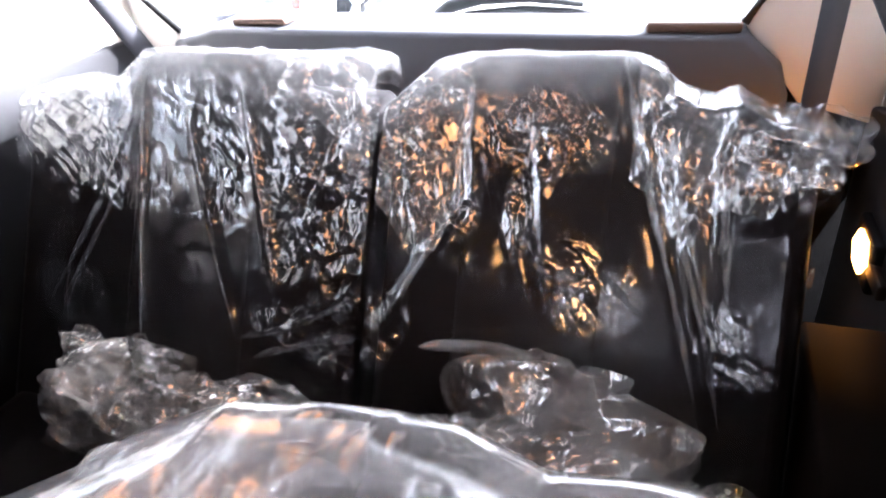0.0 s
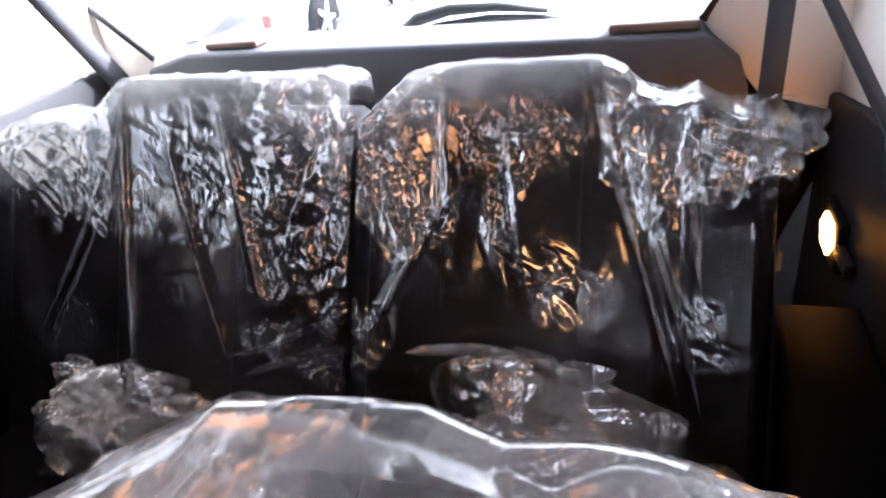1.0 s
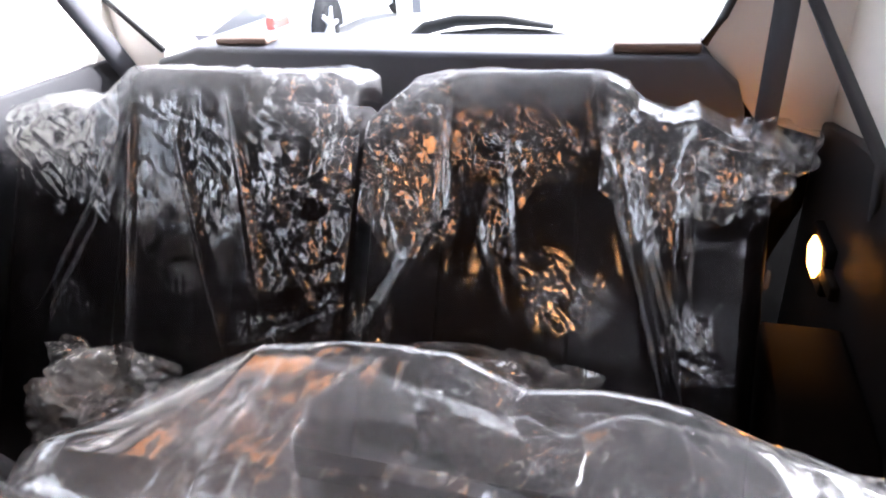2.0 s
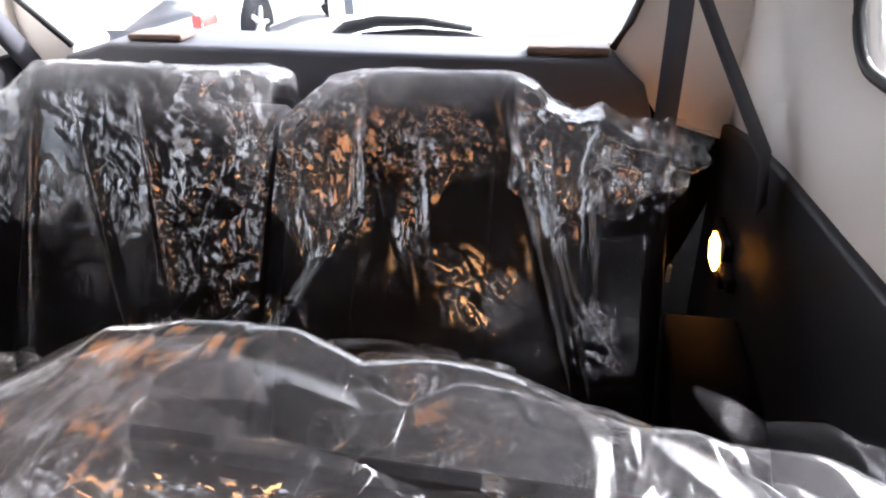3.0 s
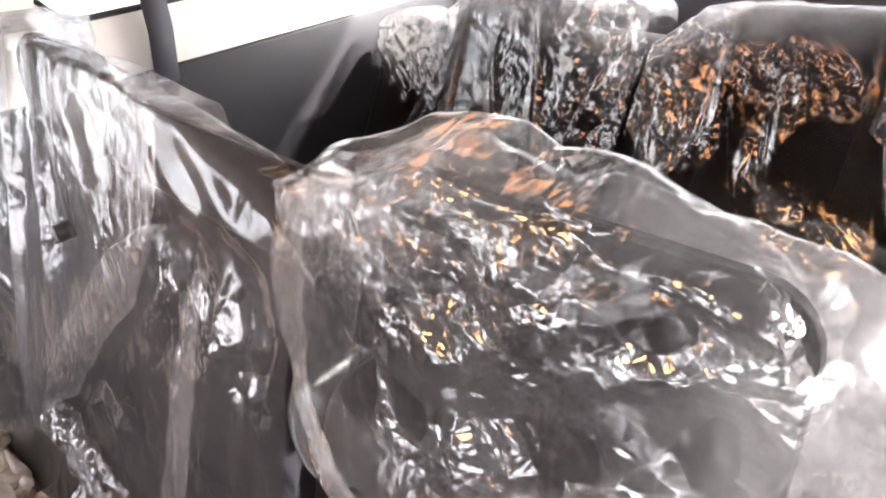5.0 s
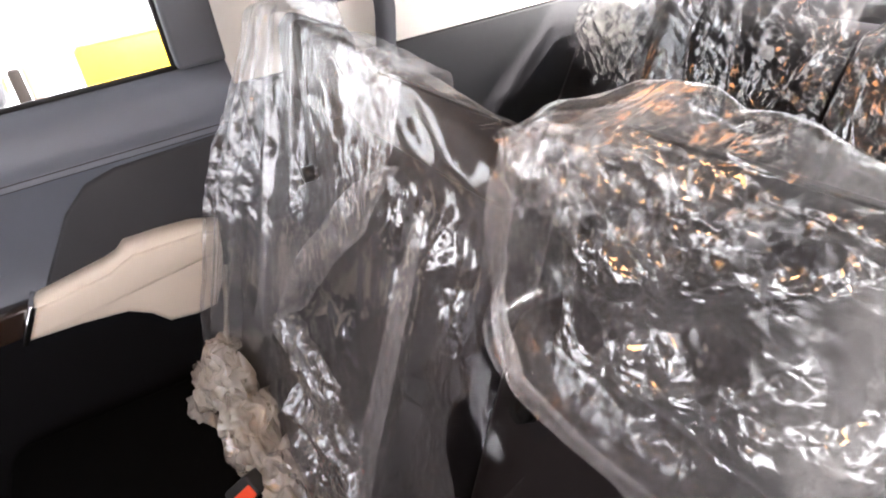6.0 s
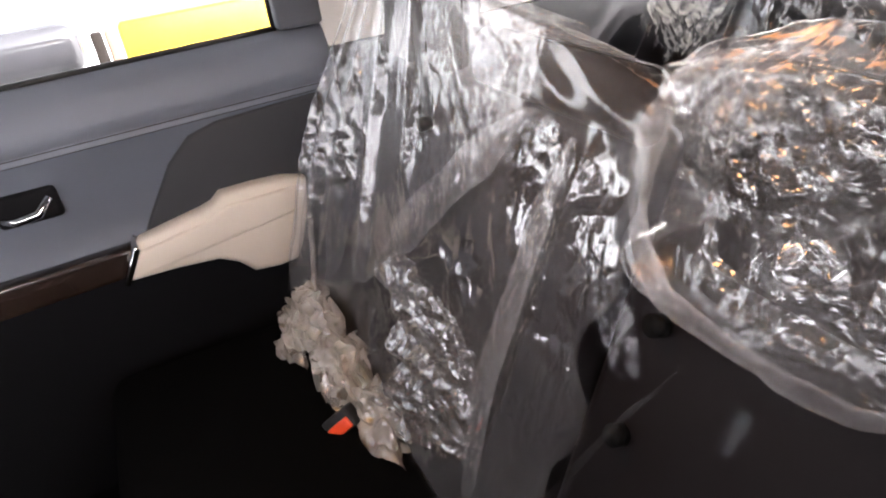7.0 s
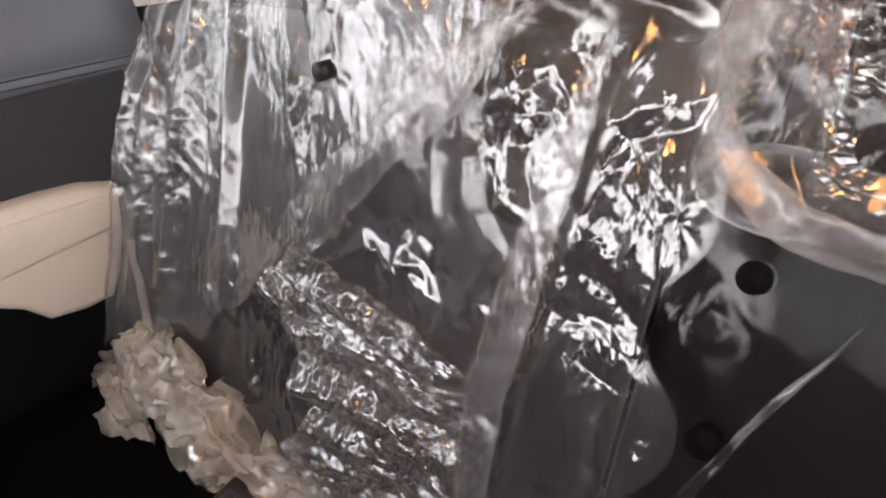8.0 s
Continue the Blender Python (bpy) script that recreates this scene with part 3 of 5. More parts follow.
inset = [(-0.34, 0.575), (-0.315, 0.617), (-0.242, 0.725), (-0.19, 0.771), (-0.131, 0.788), (0.085, 0.797), (0.085, 0.55)]
part("inset_panel", slab(inset, "x", -0.742, -0.722, 0.008), INSET, door, "black leather inset panel")
arm = [(-0.393, 0.525), (-0.37, 0.57), (-0.34, 0.603), (-0.27, 0.616), (-0.211, 0.626), (-0.185, 0.634), (-0.166, 0.650), (-0.10, 0.650), (-0.036, 0.646), (0.012, 0.632), (0.0, 0.56), (-0.021, 0.50), (-0.045, 0.456), (-0.09, 0.452), (-0.143, 0.459), (-0.17, 0.49), (-0.208, 0.512), (-0.289, 0.521)]
part("armrest", slab(arm, "x", -0.735, -0.675, 0.016), BEIGE, door, "beige padded armrest and pull handle")
ridge = [(-0.386, 0.532), (-0.345, 0.588), (-0.21, 0.608), (-0.16, 0.630), (-0.03, 0.630), (0.004, 0.62), (-0.004, 0.575), (-0.16, 0.556), (-0.25, 0.545)]
part("grip_pad", slab(ridge, "x", -0.69, -0.668, 0.008), BEIGE, door, "raised beige grip pad")
part("wood_strip", slab([(-1.2, 0.50), (-0.395, 0.528), (-0.352, 0.592), (-1.2, 0.57)], "x", -0.735, -0.69, 0.01), WOODTRIM, door, "dark glossy wood strip")
part("chrome_cap", slab([(-0.394, 0.53), (-0.384, 0.525), (-0.342, 0.594), (-0.352, 0.604)], "x", -0.735, -0.663, 0.003), CHROME, door, "small chrome end cap")
grip = part("handle_bezel", rbox((-0.745, -0.558, 0.682), (-0.722, -0.445, 0.745), 0.01), BLACK, door, "black recessed handle bezel")
part("door_handle", tube([(-0.722, -0.548, 0.702), (-0.708, -0.525, 0.698), (-0.704, -0.485, 0.704), (-0.712, -0.458, 0.730)], [0.006, 0.009, 0.009, 0.007]), CHROME, door, "chrome inner door handle")
part("frame", rbox((-0.80, 0.038, 0.925), (-0.735, 0.135, ROOF_Z), 0.012), SOFT_GREY, door, "dark grey door frame beside the window")
part("sill_seal", tube([(-0.772, y, 0.928 + SL * y) for y in (-1.25, -0.6, 0.04)], 0.006, 6), RUBBER, door, "black window seal")
part("side_seal", tube([(-0.772, 0.036, 0.925), (-0.772, 0.034, ROOF_Z)], 0.006, 6), RUBBER, door, "black window seal")
pane = part("pane", rbox((-0.782, -1.25, 0.88), (-0.778, 0.05, ROOF_Z), 0.0), GLASS, door)
pane.visible_shadow = False

# ---- belts ----
for nm, pts, ac in (("seat_belt", [(0.535, 1.01, 0.80), (0.535, 1.0, 1.0), (0.53, 1.0, ROOF_Z)], (0.7, 0.7, 0)),
                    ("seat_belt", [(0.645, 0.88, 0.80), (0.643, 0.90, 0.86), (0.60, 1.05, 0.96), (0.55, 1.22, 1.08), (0.52, 1.26, ROOF_Z)], (0.45, 0.9, 0)),
                    ("seat_belt", [(-0.69, 0.44, 0.86), (-0.688, 0.455, 0.95), (-0.685, 0.47, ROOF_Z)], (0, 1, 0)),
                    ("seat_belt", [(-0.682, 1.262, 0.84), (-0.68, 1.247, 0.864), (-0.68, 1.147, 1.028), (-0.68, 1.02, ROOF_Z)], (0.25, 0.9, 0.3))):
    tagged(part(nm, strip(pts, 0.046, 0.002, ac), WEBBING), "dark grey seat belt webbing hanging beside the trim", "seat belt", group="seat belts")

# ---- cargo lamp and arm box on the right trim ----
lamp = thing("cargo_lamp", "lit warm cargo lamp in the black side trim", "lamp", (0.66, 1.1, 0.62))
part("housing", rbox((0.652, 1.04, 0.585), (0.668, 1.15, 0.665), 0.006), BLACK, lamp)
part("bezel", rbox((0.651, 0.985, 0.613), (0.664, 1.055, 0.636), 0.003), BROWN, lamp, "moulded bezel lit by the lamp")
part("lens", slab([(1.055, 0.625), (1.075, 0.600), (1.115, 0.600), (1.135, 0.625), (1.115, 0.652), (1.075, 0.652)], "x", 0.647, 0.655, 0.001), LAMP, lamp, "glowing warm lens")
box = thing("side_armrest", "dark brown moulded side armrest with a black pocket", "armrest", (0.62, 0.82, 0.0))
part("shell", slab([(0.60, 0.0), (0.93, 0.0), (0.93, 0.605), (0.72, 0.595), (0.66, 0.56)], "x", 0.558, 0.664, 0.008), ARMBOX, box)
part("pocket", rbox((0.585, 0.60, 0.30), (0.64, 0.70, 0.52), 0.006), BLACK, box, "black pocket opening")


# ---- seats ----
def lean(y, z, k):
    """Shear that leans a seat back about its foot at (y, z)."""
    m = Matrix.Identity(4)
    m[1][2] = k
    m[1][3] = -k * z
    return m


K3 = 0.565
def third_seat(x0, x1, hx0, hx1, outline):
    seat = thing("leather_seat", "black leather third-row seat under clear plastic", "car seat", ((x0 + x1) / 2, 0.7, 0.0), "third-row seats")
    yb = 0.935 - K3 * 0.868 + 0.02
    m = lean(0, 0, K3)
    back = slab(outline, "y", yb, yb + 0.10, 0.022)
    bmesh.ops.transform(back, matrix=m, verts=back.verts)
    part("backrest", back, LEATHER, seat)
    part("headrest", rbox((hx0, yb - 0.003, 0.42), (hx1, yb + 0.05, 0.922), 0.014, 4, m), LEATHER, seat)
    part("cushion", rbox((x0, 0.30, 0.22), (x1, 0.74, 0.42), 0.04, 4), LEATHER, seat)
    return seat


third_seat(0.008, 0.545, 0.118, 0.318, [(0.008, 0.36), (0.545, 0.36), (0.545, 0.83), (0.50, 0.855), (0.40, 0.868), (0.36, 0.898), (0.33, 0.914), (0.11, 0.914), (0.06, 0.890), (0.008, 0.845)])
third_seat(-0.665, -0.012, -0.43, -0.20, [(-0.665, 0.36), (-0.012, 0.36), (-0.012, 0.850), (-0.03, 0.862), (-0.16, 0.866), (-0.195, 0.914), (-0.43, 0.914), (-0.46, 0.884), (-0.55, 0.866), (-0.63, 0.856), (-0.665, 0.82)])

K2 = 0.40
def bench(x0, x1, ztop, rests, label):
    seat = thing("bench_seat", label, "car seat", ((x0 + x1) / 2, 0.05, 0.0), "second-row seats")
    yb = 0.125 - K2 * 0.8
    m = lean(0, 0, K2)
    part("backrest", rbox((x0, yb, 0.30), (x1, yb + 0.11, ztop), 0.035, 4, m), LEATHER, seat)
    mh = lean(0, 0, 0.15)
    for hx0, hx1, hz0, hz1, dy in rests:
        yh = 0.164 - 0.15 * 0.88 + dy
        part("headrest", rbox((hx0, yh, hz0), (hx1, yh + 0.046, hz1), 0.028, 5, mh), LEATHER, seat)
        for px in (0.3, 0.7):
            xx = hx0 + (hx1 - hx0) * px
            part("post", tube([(xx, yb + 0.05 + K2 * z, z) for z in (0.74, hz0 + 0.03)], 0.006, 8), RUBBER, seat)
    part("cushion", rbox((x0, -0.50, 0.15), (x1, 0.02, 0.345), 0.045, 4), CLOTH_SHADE, seat, "black cloth cushion with its shade put into the colour")
    return seat


SEAT_SHIFT = Vector((0, 0.052, 0.020))
narrow = bench(0.16, 0.64, 0.79, [(0.252, 0.503, 0.79, 0.984, -0.040)], "black leather second-row seat with headrest in a plastic bag")
# black discs added in the vent holes so that the holes look dark
for z in (0.734, 0.612):
    y = 0.103 + K2 * (z - 0.8)
    part("hole_disc", tube([(0.240, y - 0.002, z + 0.001), (0.240, y + 0.012, z - 0.005)], 0.0125, 20), HOLE_DISC, narrow, "round black disc added to darken a hole in the film")
narrow.location += SEAT_SHIFT
wide = bench(-0.62, 0.152, 0.872, [(-0.54, -0.26, 0.84, 0.985, 0.0), (-0.21, 0.168, 0.865, 0.945, 0.0)], "wide black leather second-row bench in a plastic bag")
part("bolster", rbox((-0.622, -0.115, 0.33), (-0.505, 0.03, 0.72), 0.03, 4, lean(0, 0, 0.22)), LEATHER, wide)
wide.location += Vector((0, 0.012, 0.030))

# ---- plastic over the third row ----
def third_front(x, z):
    return 0.935 + K3 * (z - 0.868)


def smooth_line(points, n=36):
    p = np.array(points, float)
    t = np.concatenate([[0], np.cumsum(np.linalg.norm(np.diff(p, axis=0), axis=1))])
    u = np.linspace(0, t[-1], n)
    out = np.stack([np.interp(u, t, p[:, k]) for k in range(3)], 1)
    k = np.ones(7) / 7
    for c in range(3):
        out[:, c] = np.convolve(np.pad(out[:, c], 3, mode="reflect", reflect_type="odd"), k, "valid")
    return out


def ribbon(points, width, thick=0.004, across=(1, 0, 0.0), seed=0, n=14, steps=60):
    """A flattened tube of film, as where a sheet is folded back on itself."""
    line = smooth_line(points, steps)
    d = np.gradient(line, axis=0)
    d /= np.linalg.norm(d, axis=1, keepdims=True)
    a = np.array(across, float) - d * (d @ np.array(across, float))[:, None]
    a /= np.linalg.norm(a, axis=1, keepdims=True)
    b = np.cross(d, a)
    s = np.arange(steps) / steps
    q = np.stack([s * 7, s * 0 + seed * 3.1, s * 0], 1)
    w = width * (0.65 + 0.7 * vnoise(q, seed)) * np.clip(np.minimum(s / 0.22, (1 - s) / 0.22) + 0.12, 0, 1)
    ang = np.linspace(0, 2 * np.pi, n, endpoint=False)
    g = line[None] + np.cos(ang)[:, None, None] * a[None] * w[None, :, None] / 2 + np.sin(ang)[:, None, None] * b[None] * thick / 2
    p = g.reshape(-1, 3)
    j = (np.stack([vnoise(p / 0.018, seed + k) for k in range(3)], 1) - 0.5) * 0.003
    return g + j.reshape(g.shape)


def add_folds(cover, lines, front, seed):
    for k, (pts, w) in enumerate(lines):
        p3 = [(x, front(x, z) - 0.012, z) for x, z in pts]
        part("fold", grid_mesh("fold", ribbon(p3, w, seed=seed + k), close_u=True), FOLD, cover, "doubled milky fold of film")


def cover_of(label, at, group):
    return thing("plastic_cover", label, "plastic cover", at, group)


T3R = [(0.0, 0.862), (0.03, 0.893), (0.075, 0.925), (0.115, 0.935), (0.325, 0.937), (0.36, 0.922), (0.375, 0.90), (0.42, 0.886), (0.45, 0.896), (0.49, 0.874), (0.535, 0.876), (0.560, 0.86)]
xs = np.linspace(0.003, 0.558, 330)
g = drape(xs, lambda x: lerp_table(x, T3R), lambda x, z: third_front(x, z) - 0.006 - 0.06 * max(0, (x - 0.42) / 0.15) * max(0, (z - 0.75) / 0.12), lambda x: 1.025, lambda x: 0.46, 0.06, 330, 9)
g = folds(g, [(0.118, 0.93, 0.127, 0.77, 0.007, 0.010), (0.325, 0.93, 0.44, 0.60, 0.015, 0.010), (0.154, 0.82, 0.207, 0.69, 0.006, 0.006), (0.20, 0.88, 0.23, 0.72, 0.007, 0.007),
              (0.127, 0.77, 0.027, 0.61, 0.010, 0.010), (0.45, 0.88, 0.445, 0.70, 0.010, 0.012), (0.40, 0.88, 0.44, 0.85, 0.01, 0.012), (0.47, 0.87, 0.55, 0.86, 0.008, 0.015)])
g[..., 0] -= np.clip(g[..., 0] - 0.44, 0, 1) * 0.36 * np.clip((0.83 - g[..., 2]) / 0.06, 0, 1)
shoulder = np.clip((g[..., 0] - 0.33) / 0.06, 0, 1) * np.clip((g[..., 2] - 0.74) / 0.08, 0, 1)
g = crumple(g, 0.006, 0.0, 0.07, (1, 1, 0.6), seed=1, mask=0.2 + 1.6 * shoulder)
crease = spots(g, [(0.22, 0.85, 0.09, 0.04, 1.1), (0.07, 0.79, 0.06, 0.07, 0.9), (0.2, 0.76, 0.02, 0.05, 0.8), (0.325, 0.67, 0.05, 0.035, 0.6), (0.41, 0.79, 0.03, 0.05, 0.7), (0.48, 0.84, 0.07, 0.03, 0.8), (0.03, 0.61, 0.03, 0.04, 0.8), (0.46, 0.64, 0.03, 0.04, 0.5), (0.27, 0.71, 0.04, 0.02, 0.4), (0.37, 0.84, 0.03, 0.05, 0.6)], 0.06)
g = crinkle(g, 0.026, 0.20, 0.09, 0.03, 0.7, 80, 2.2, seed=1, mask=crease)
g = crinkle(g, 0.05, 0.30, 0.2, 0.1, 0.5, 60, 1.5, seed=9, mask=shoulder)
cover = cover_of("clear crinkled plastic cover with loose shoulders over a third-row seat", (0.28, 0.85, 0.5), "third-row covers")
part("sheet", grid_mesh("sheet", g, crease=crease), CLEAR, cover)
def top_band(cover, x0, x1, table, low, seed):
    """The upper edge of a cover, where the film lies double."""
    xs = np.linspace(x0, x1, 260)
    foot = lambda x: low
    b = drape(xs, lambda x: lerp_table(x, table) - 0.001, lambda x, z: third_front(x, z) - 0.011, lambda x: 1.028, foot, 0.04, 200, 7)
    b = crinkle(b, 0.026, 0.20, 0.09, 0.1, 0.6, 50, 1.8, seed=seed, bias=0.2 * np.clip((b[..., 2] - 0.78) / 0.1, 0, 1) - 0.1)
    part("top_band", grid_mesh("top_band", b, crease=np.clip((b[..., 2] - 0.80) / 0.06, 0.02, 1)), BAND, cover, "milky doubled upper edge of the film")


def pleat(cover, x0, x1, table, foot, seed):
    """A pleat of loose film that hangs from the upper edge of a cover beside the headrest."""
    xs = np.linspace(x0, x1, int((x1 - x0) / 0.0022))
    low = lambda x: lerp_table(x, foot) + 0.04 * (float(vnoise(np.array([[x * 45, seed, 0.5]]), seed)[0]) - 0.5)
    b = drape(xs, lambda x: lerp_table(x, table) - 0.003, lambda x, z: third_front(x, z) - 0.016, lambda x: 1.02, low, 0.02, 110, 7)
    b = crumple(b, 0.008, 0.0, 0.06, (1, 1, 0.45), seed=seed)
    b = crinkle(b, 0.030, 0.26, 0.09, 0.2, 0.7, 70, 2.0, seed=seed)
    part("pleat", grid_mesh("pleat", b), PLEAT, cover, "loose milky pleat of film beside the headrest")


pleat(cover, 0.008, 0.125, T3R, [(0.0, 0.77), (0.06, 0.71), (0.10, 0.72), (0.125, 0.80)], 101)
pleat(cover, 0.335, 0.56, T3R, [(0.335, 0.80), (0.40, 0.81), (0.44, 0.78), (0.50, 0.80), (0.56, 0.82)], 102)
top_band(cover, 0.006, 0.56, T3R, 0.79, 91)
add_folds(cover, [([(0.320, 0.925), (0.341, 0.844), (0.379, 0.741), (0.417, 0.64), (0.442, 0.56)], 0.008), ([(0.338, 0.925), (0.362, 0.844), (0.403, 0.741), (0.441, 0.64), (0.464, 0.56)], 0.009), ([(0.363, 0.88), (0.401, 0.767), (0.438, 0.681), (0.50, 0.61)], 0.007), ([(0.129, 0.925), (0.127, 0.772), (0.027, 0.613)], 0.012),
                  ([(0.45, 0.885), (0.444, 0.793), (0.459, 0.69)], 0.012)], third_front, 50)
# loose edges of the cover beside the lamp
for pts, w in (([(0.545, 0.925, 0.815), (0.535, 0.92, 0.775), (0.534, 0.92, 0.725), (0.538, 0.92, 0.650)], 0.016), ([(0.557, 0.92, 0.692), (0.557, 0.92, 0.662)], 0.008)):
    part("loose_edge", grid_mesh("loose_edge", ribbon(pts, w, 0.003, (1, 0.3, 0), seed=88), close_u=True), HEM, cover, "loose edge of film lit by the cargo lamp")
# knotted corner beside the trim
k = ribbon([(0.49, 0.90, 0.872), (0.53, 0.897, 0.880), (0.556, 0.89, 0.868), (0.550, 0.89, 0.842)], 0.045, 0.03, (0, 0.4, 1), seed=77, n=20)
part("knotted_corner", grid_mesh("knotted_corner", crumple(k, 0.006, 0.003, 0.03, seed=3), close_u=True), FOLD, cover, "bunched milky corner of the cover")

T3L = [(-0.70, 0.85), (-0.64, 0.878), (-0.58, 0.892), (-0.50, 0.878), (-0.45, 0.90), (-0.41, 0.937), (-0.20, 0.933), (-0.02, 0.933), (-0.004, 0.92)]
xs = np.linspace(-0.665, -0.006, 380)
g = drape(xs, lambda x: lerp_table(x, T3L), lambda x, z: third_front(x, z) - 0.006, lambda x: 1.025, lambda x: 0.46, 0.06, 330, 9)
g = folds(g, [(-0.407, 0.93, -0.369, 0.55, 0.006, 0.010), (-0.403, 0.87, -0.54, 0.59, 0.012, 0.012), (-0.225, 0.90, -0.141, 0.64, 0.008, 0.008), (-0.314, 0.85, -0.194, 0.56, 0.008, 0.006), (-0.05, 0.86, -0.10, 0.70, 0.01, 0.012), (-0.15, 0.90, -0.04, 0.85, 0.012, 0.01)])
g[..., 0] -= np.clip(g[..., 0] + 0.50, -1, 0) * 0.35 * np.clip((0.83 - g[..., 2]) / 0.3, 0, 1)
loose = np.clip((-0.45 - g[..., 0]) / 0.05, 0, 1) * np.clip((g[..., 2] - 0.76) / 0.06, 0, 1) + np.clip((g[..., 0] + 0.17) / 0.05, 0, 1)
g = crumple(g, 0.006, 0.0, 0.07, (1, 1, 0.6), seed=2, mask=0.25 + 1.2 * loose)
crease = spots(g, [(-0.36, 0.77, 0.04, 0.05, 0.6), (-0.24, 0.79, 0.06, 0.07, 1), (-0.14, 0.78, 0.05, 0.09, 1), (-0.04, 0.82, 0.04, 0.06, 0.8), (-0.04, 0.7, 0.05, 0.07, 1), (-0.13, 0.67, 0.04, 0.03, 0.8), (-0.29, 0.65, 0.04, 0.02, 0.25), (-0.3, 0.87, 0.08, 0.04, 0.6), (-0.14, 0.6, 0.05, 0.02, 0.7), (-0.04, 0.57, 0.05, 0.03, 0.7), (-0.55, 0.81, 0.1, 0.06, 0.7), (-0.5, 0.59, 0.07, 0.04, 0.5)], 0.06)
crease = np.maximum(crease, (0.13 + 0.17 * np.sin(g[..., 0] * 62 - g[..., 2] * 9)) * np.clip((g[..., 2] - 0.62 - 0.12 * np.clip((-0.15 - g[..., 0]) / 0.1, 0, 1)) / 0.12, 0, 1) * np.clip((g[..., 0] + 0.5) / 0.08, 0, 1))
crease = crease * 0.8
g = crinkle(g, 0.026, 0.20, 0.09, 0.03, 0.7, 85, 2.2, seed=2, mask=crease)
g = crinkle(g, 0.035, 0.34, 0.2, 0.1, 0.6, 40, 1.6, seed=12, mask=loose)
cover = cover_of("clear crinkled plastic cover drawn flat across a third-row seat", (-0.35, 0.85, 0.5), "third-row covers")
part("sheet", grid_mesh("sheet", g, [(-0.50, 0.93, 0.86)], 0.009, crease=crease), CLEAR, cover)
pleat(cover, -0.185, -0.01, T3L, [(-0.19, 0.88), (-0.10, 0.86), (-0.05, 0.82), (-0.01, 0.78)], 103)
pleat(cover, -0.65, -0.42, T3L, [(-0.65, 0.78), (-0.55, 0.80), (-0.48, 0.74), (-0.42, 0.72)], 104)
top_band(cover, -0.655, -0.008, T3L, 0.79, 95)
add_folds(cover, [([(-0.410, 0.90), (-0.466, 0.733), (-0.552, 0.586)], 0.009), ([(-0.396, 0.90), (-0.442, 0.733), (-0.528, 0.586)], 0.009), ([(-0.407, 0.93), (-0.39, 0.75), (-0.369, 0.55)], 0.006), ([(-0.314, 0.85), (-0.269, 0.721), (-0.194, 0.564)], 0.005),
                  ([(-0.225, 0.90), (-0.175, 0.752), (-0.141, 0.644)], 0.007), ([(-0.60, 0.87), (-0.55, 0.82), (-0.50, 0.81)], 0.03), ([(-0.20, 0.57), (-0.10, 0.60), (-0.01, 0.64)], 0.010), ([(-0.17, 0.55), (-0.08, 0.58), (0.01, 0.60)], 0.012)], third_front, 60)


def leaf(centre, size, k, rng, seed, n=56):
    """One small crumpled leaf of film."""
    u, v = np.meshgrid(np.linspace(-1, 1, n), np.linspace(-1, 1, n), indexing="ij")
    r = np.sqrt(u * u + v * v) + 1e-6
    k0 = np.minimum(1, np.maximum(np.abs(u), np.abs(v)) / r)
    p = np.stack([u * k0, v * k0, 0 * u], 2)
    f, ph = rng.uniform(2.5, 4.5), rng.uniform(0, 6)
    p[..., 2] = 0.20 * np.sin(f * p[..., 0] + ph) + 0.14 * np.sin(f * 1.7 * p[..., 1] + ph * 2) - 0.35 * (p[..., 0] ** 2 + p[..., 1] ** 2) + 0.35
    q = p.reshape(-1, 3)
    p[..., 2] += (0.6 * planes(q[:, 0] * 2.2 + 9 * k, q[:, 1] * 1.6, seed + k) + 0.16 * planes(q[:, 0] * 5, q[:, 1] * 4 + k, seed + 40 + k)).reshape(n, n) - 0.35
    rim = 0.85 + 0.3 * vnoise(np.stack([np.arctan2(q[:, 1], q[:, 0]) * 1.5, q[:, 0] * 0 + k, q[:, 0] * 0 + seed], 1), seed)
    p[..., :2] *= rim.reshape(n, n)[..., None]
    m = Euler(rng.uniform(-1.1, 1.1, 3) + np.array([0.35, 0, 0]), "XYZ").to_matrix()
    p = p.reshape(-1, 3) @ np.array(m).T
    p = (p * 0.62 + rng.uniform(-0.62, 0.62, 3)) * np.array(size) + np.array(centre)
    return grid_mesh("leaf", p.reshape(n, n, 3))


def bunch(label, at, lumps, mat, leaves=13):
    ob = thing("bunched_plastic", label, "plastic", at, "bunched covers")
    for c, size, seed in lumps:
        rng = np.random.RandomState(seed)
        for k in range(leaves):
            part("leaf", leaf(c, size, k, rng, seed), mat, ob)
    return ob


bunch("bunched milky plastic heaped on the third-row cushion", (-0.30, 0.64, 0.42), [((-0.36, 0.65, 0.490), (0.14, 0.085, 0.11), 4), ((-0.19, 0.64, 0.465), (0.17, 0.09, 0.08), 5)], HEAP)
bunch("loose clear plastic heaped on the third-row cushion", (0.3, 0.66, 0.42), [((0.28, 0.69, 0.525), (0.19, 0.085, 0.125), 6), ((0.44, 0.64, 0.475), (0.12, 0.10, 0.09), 7)], LOOSE)


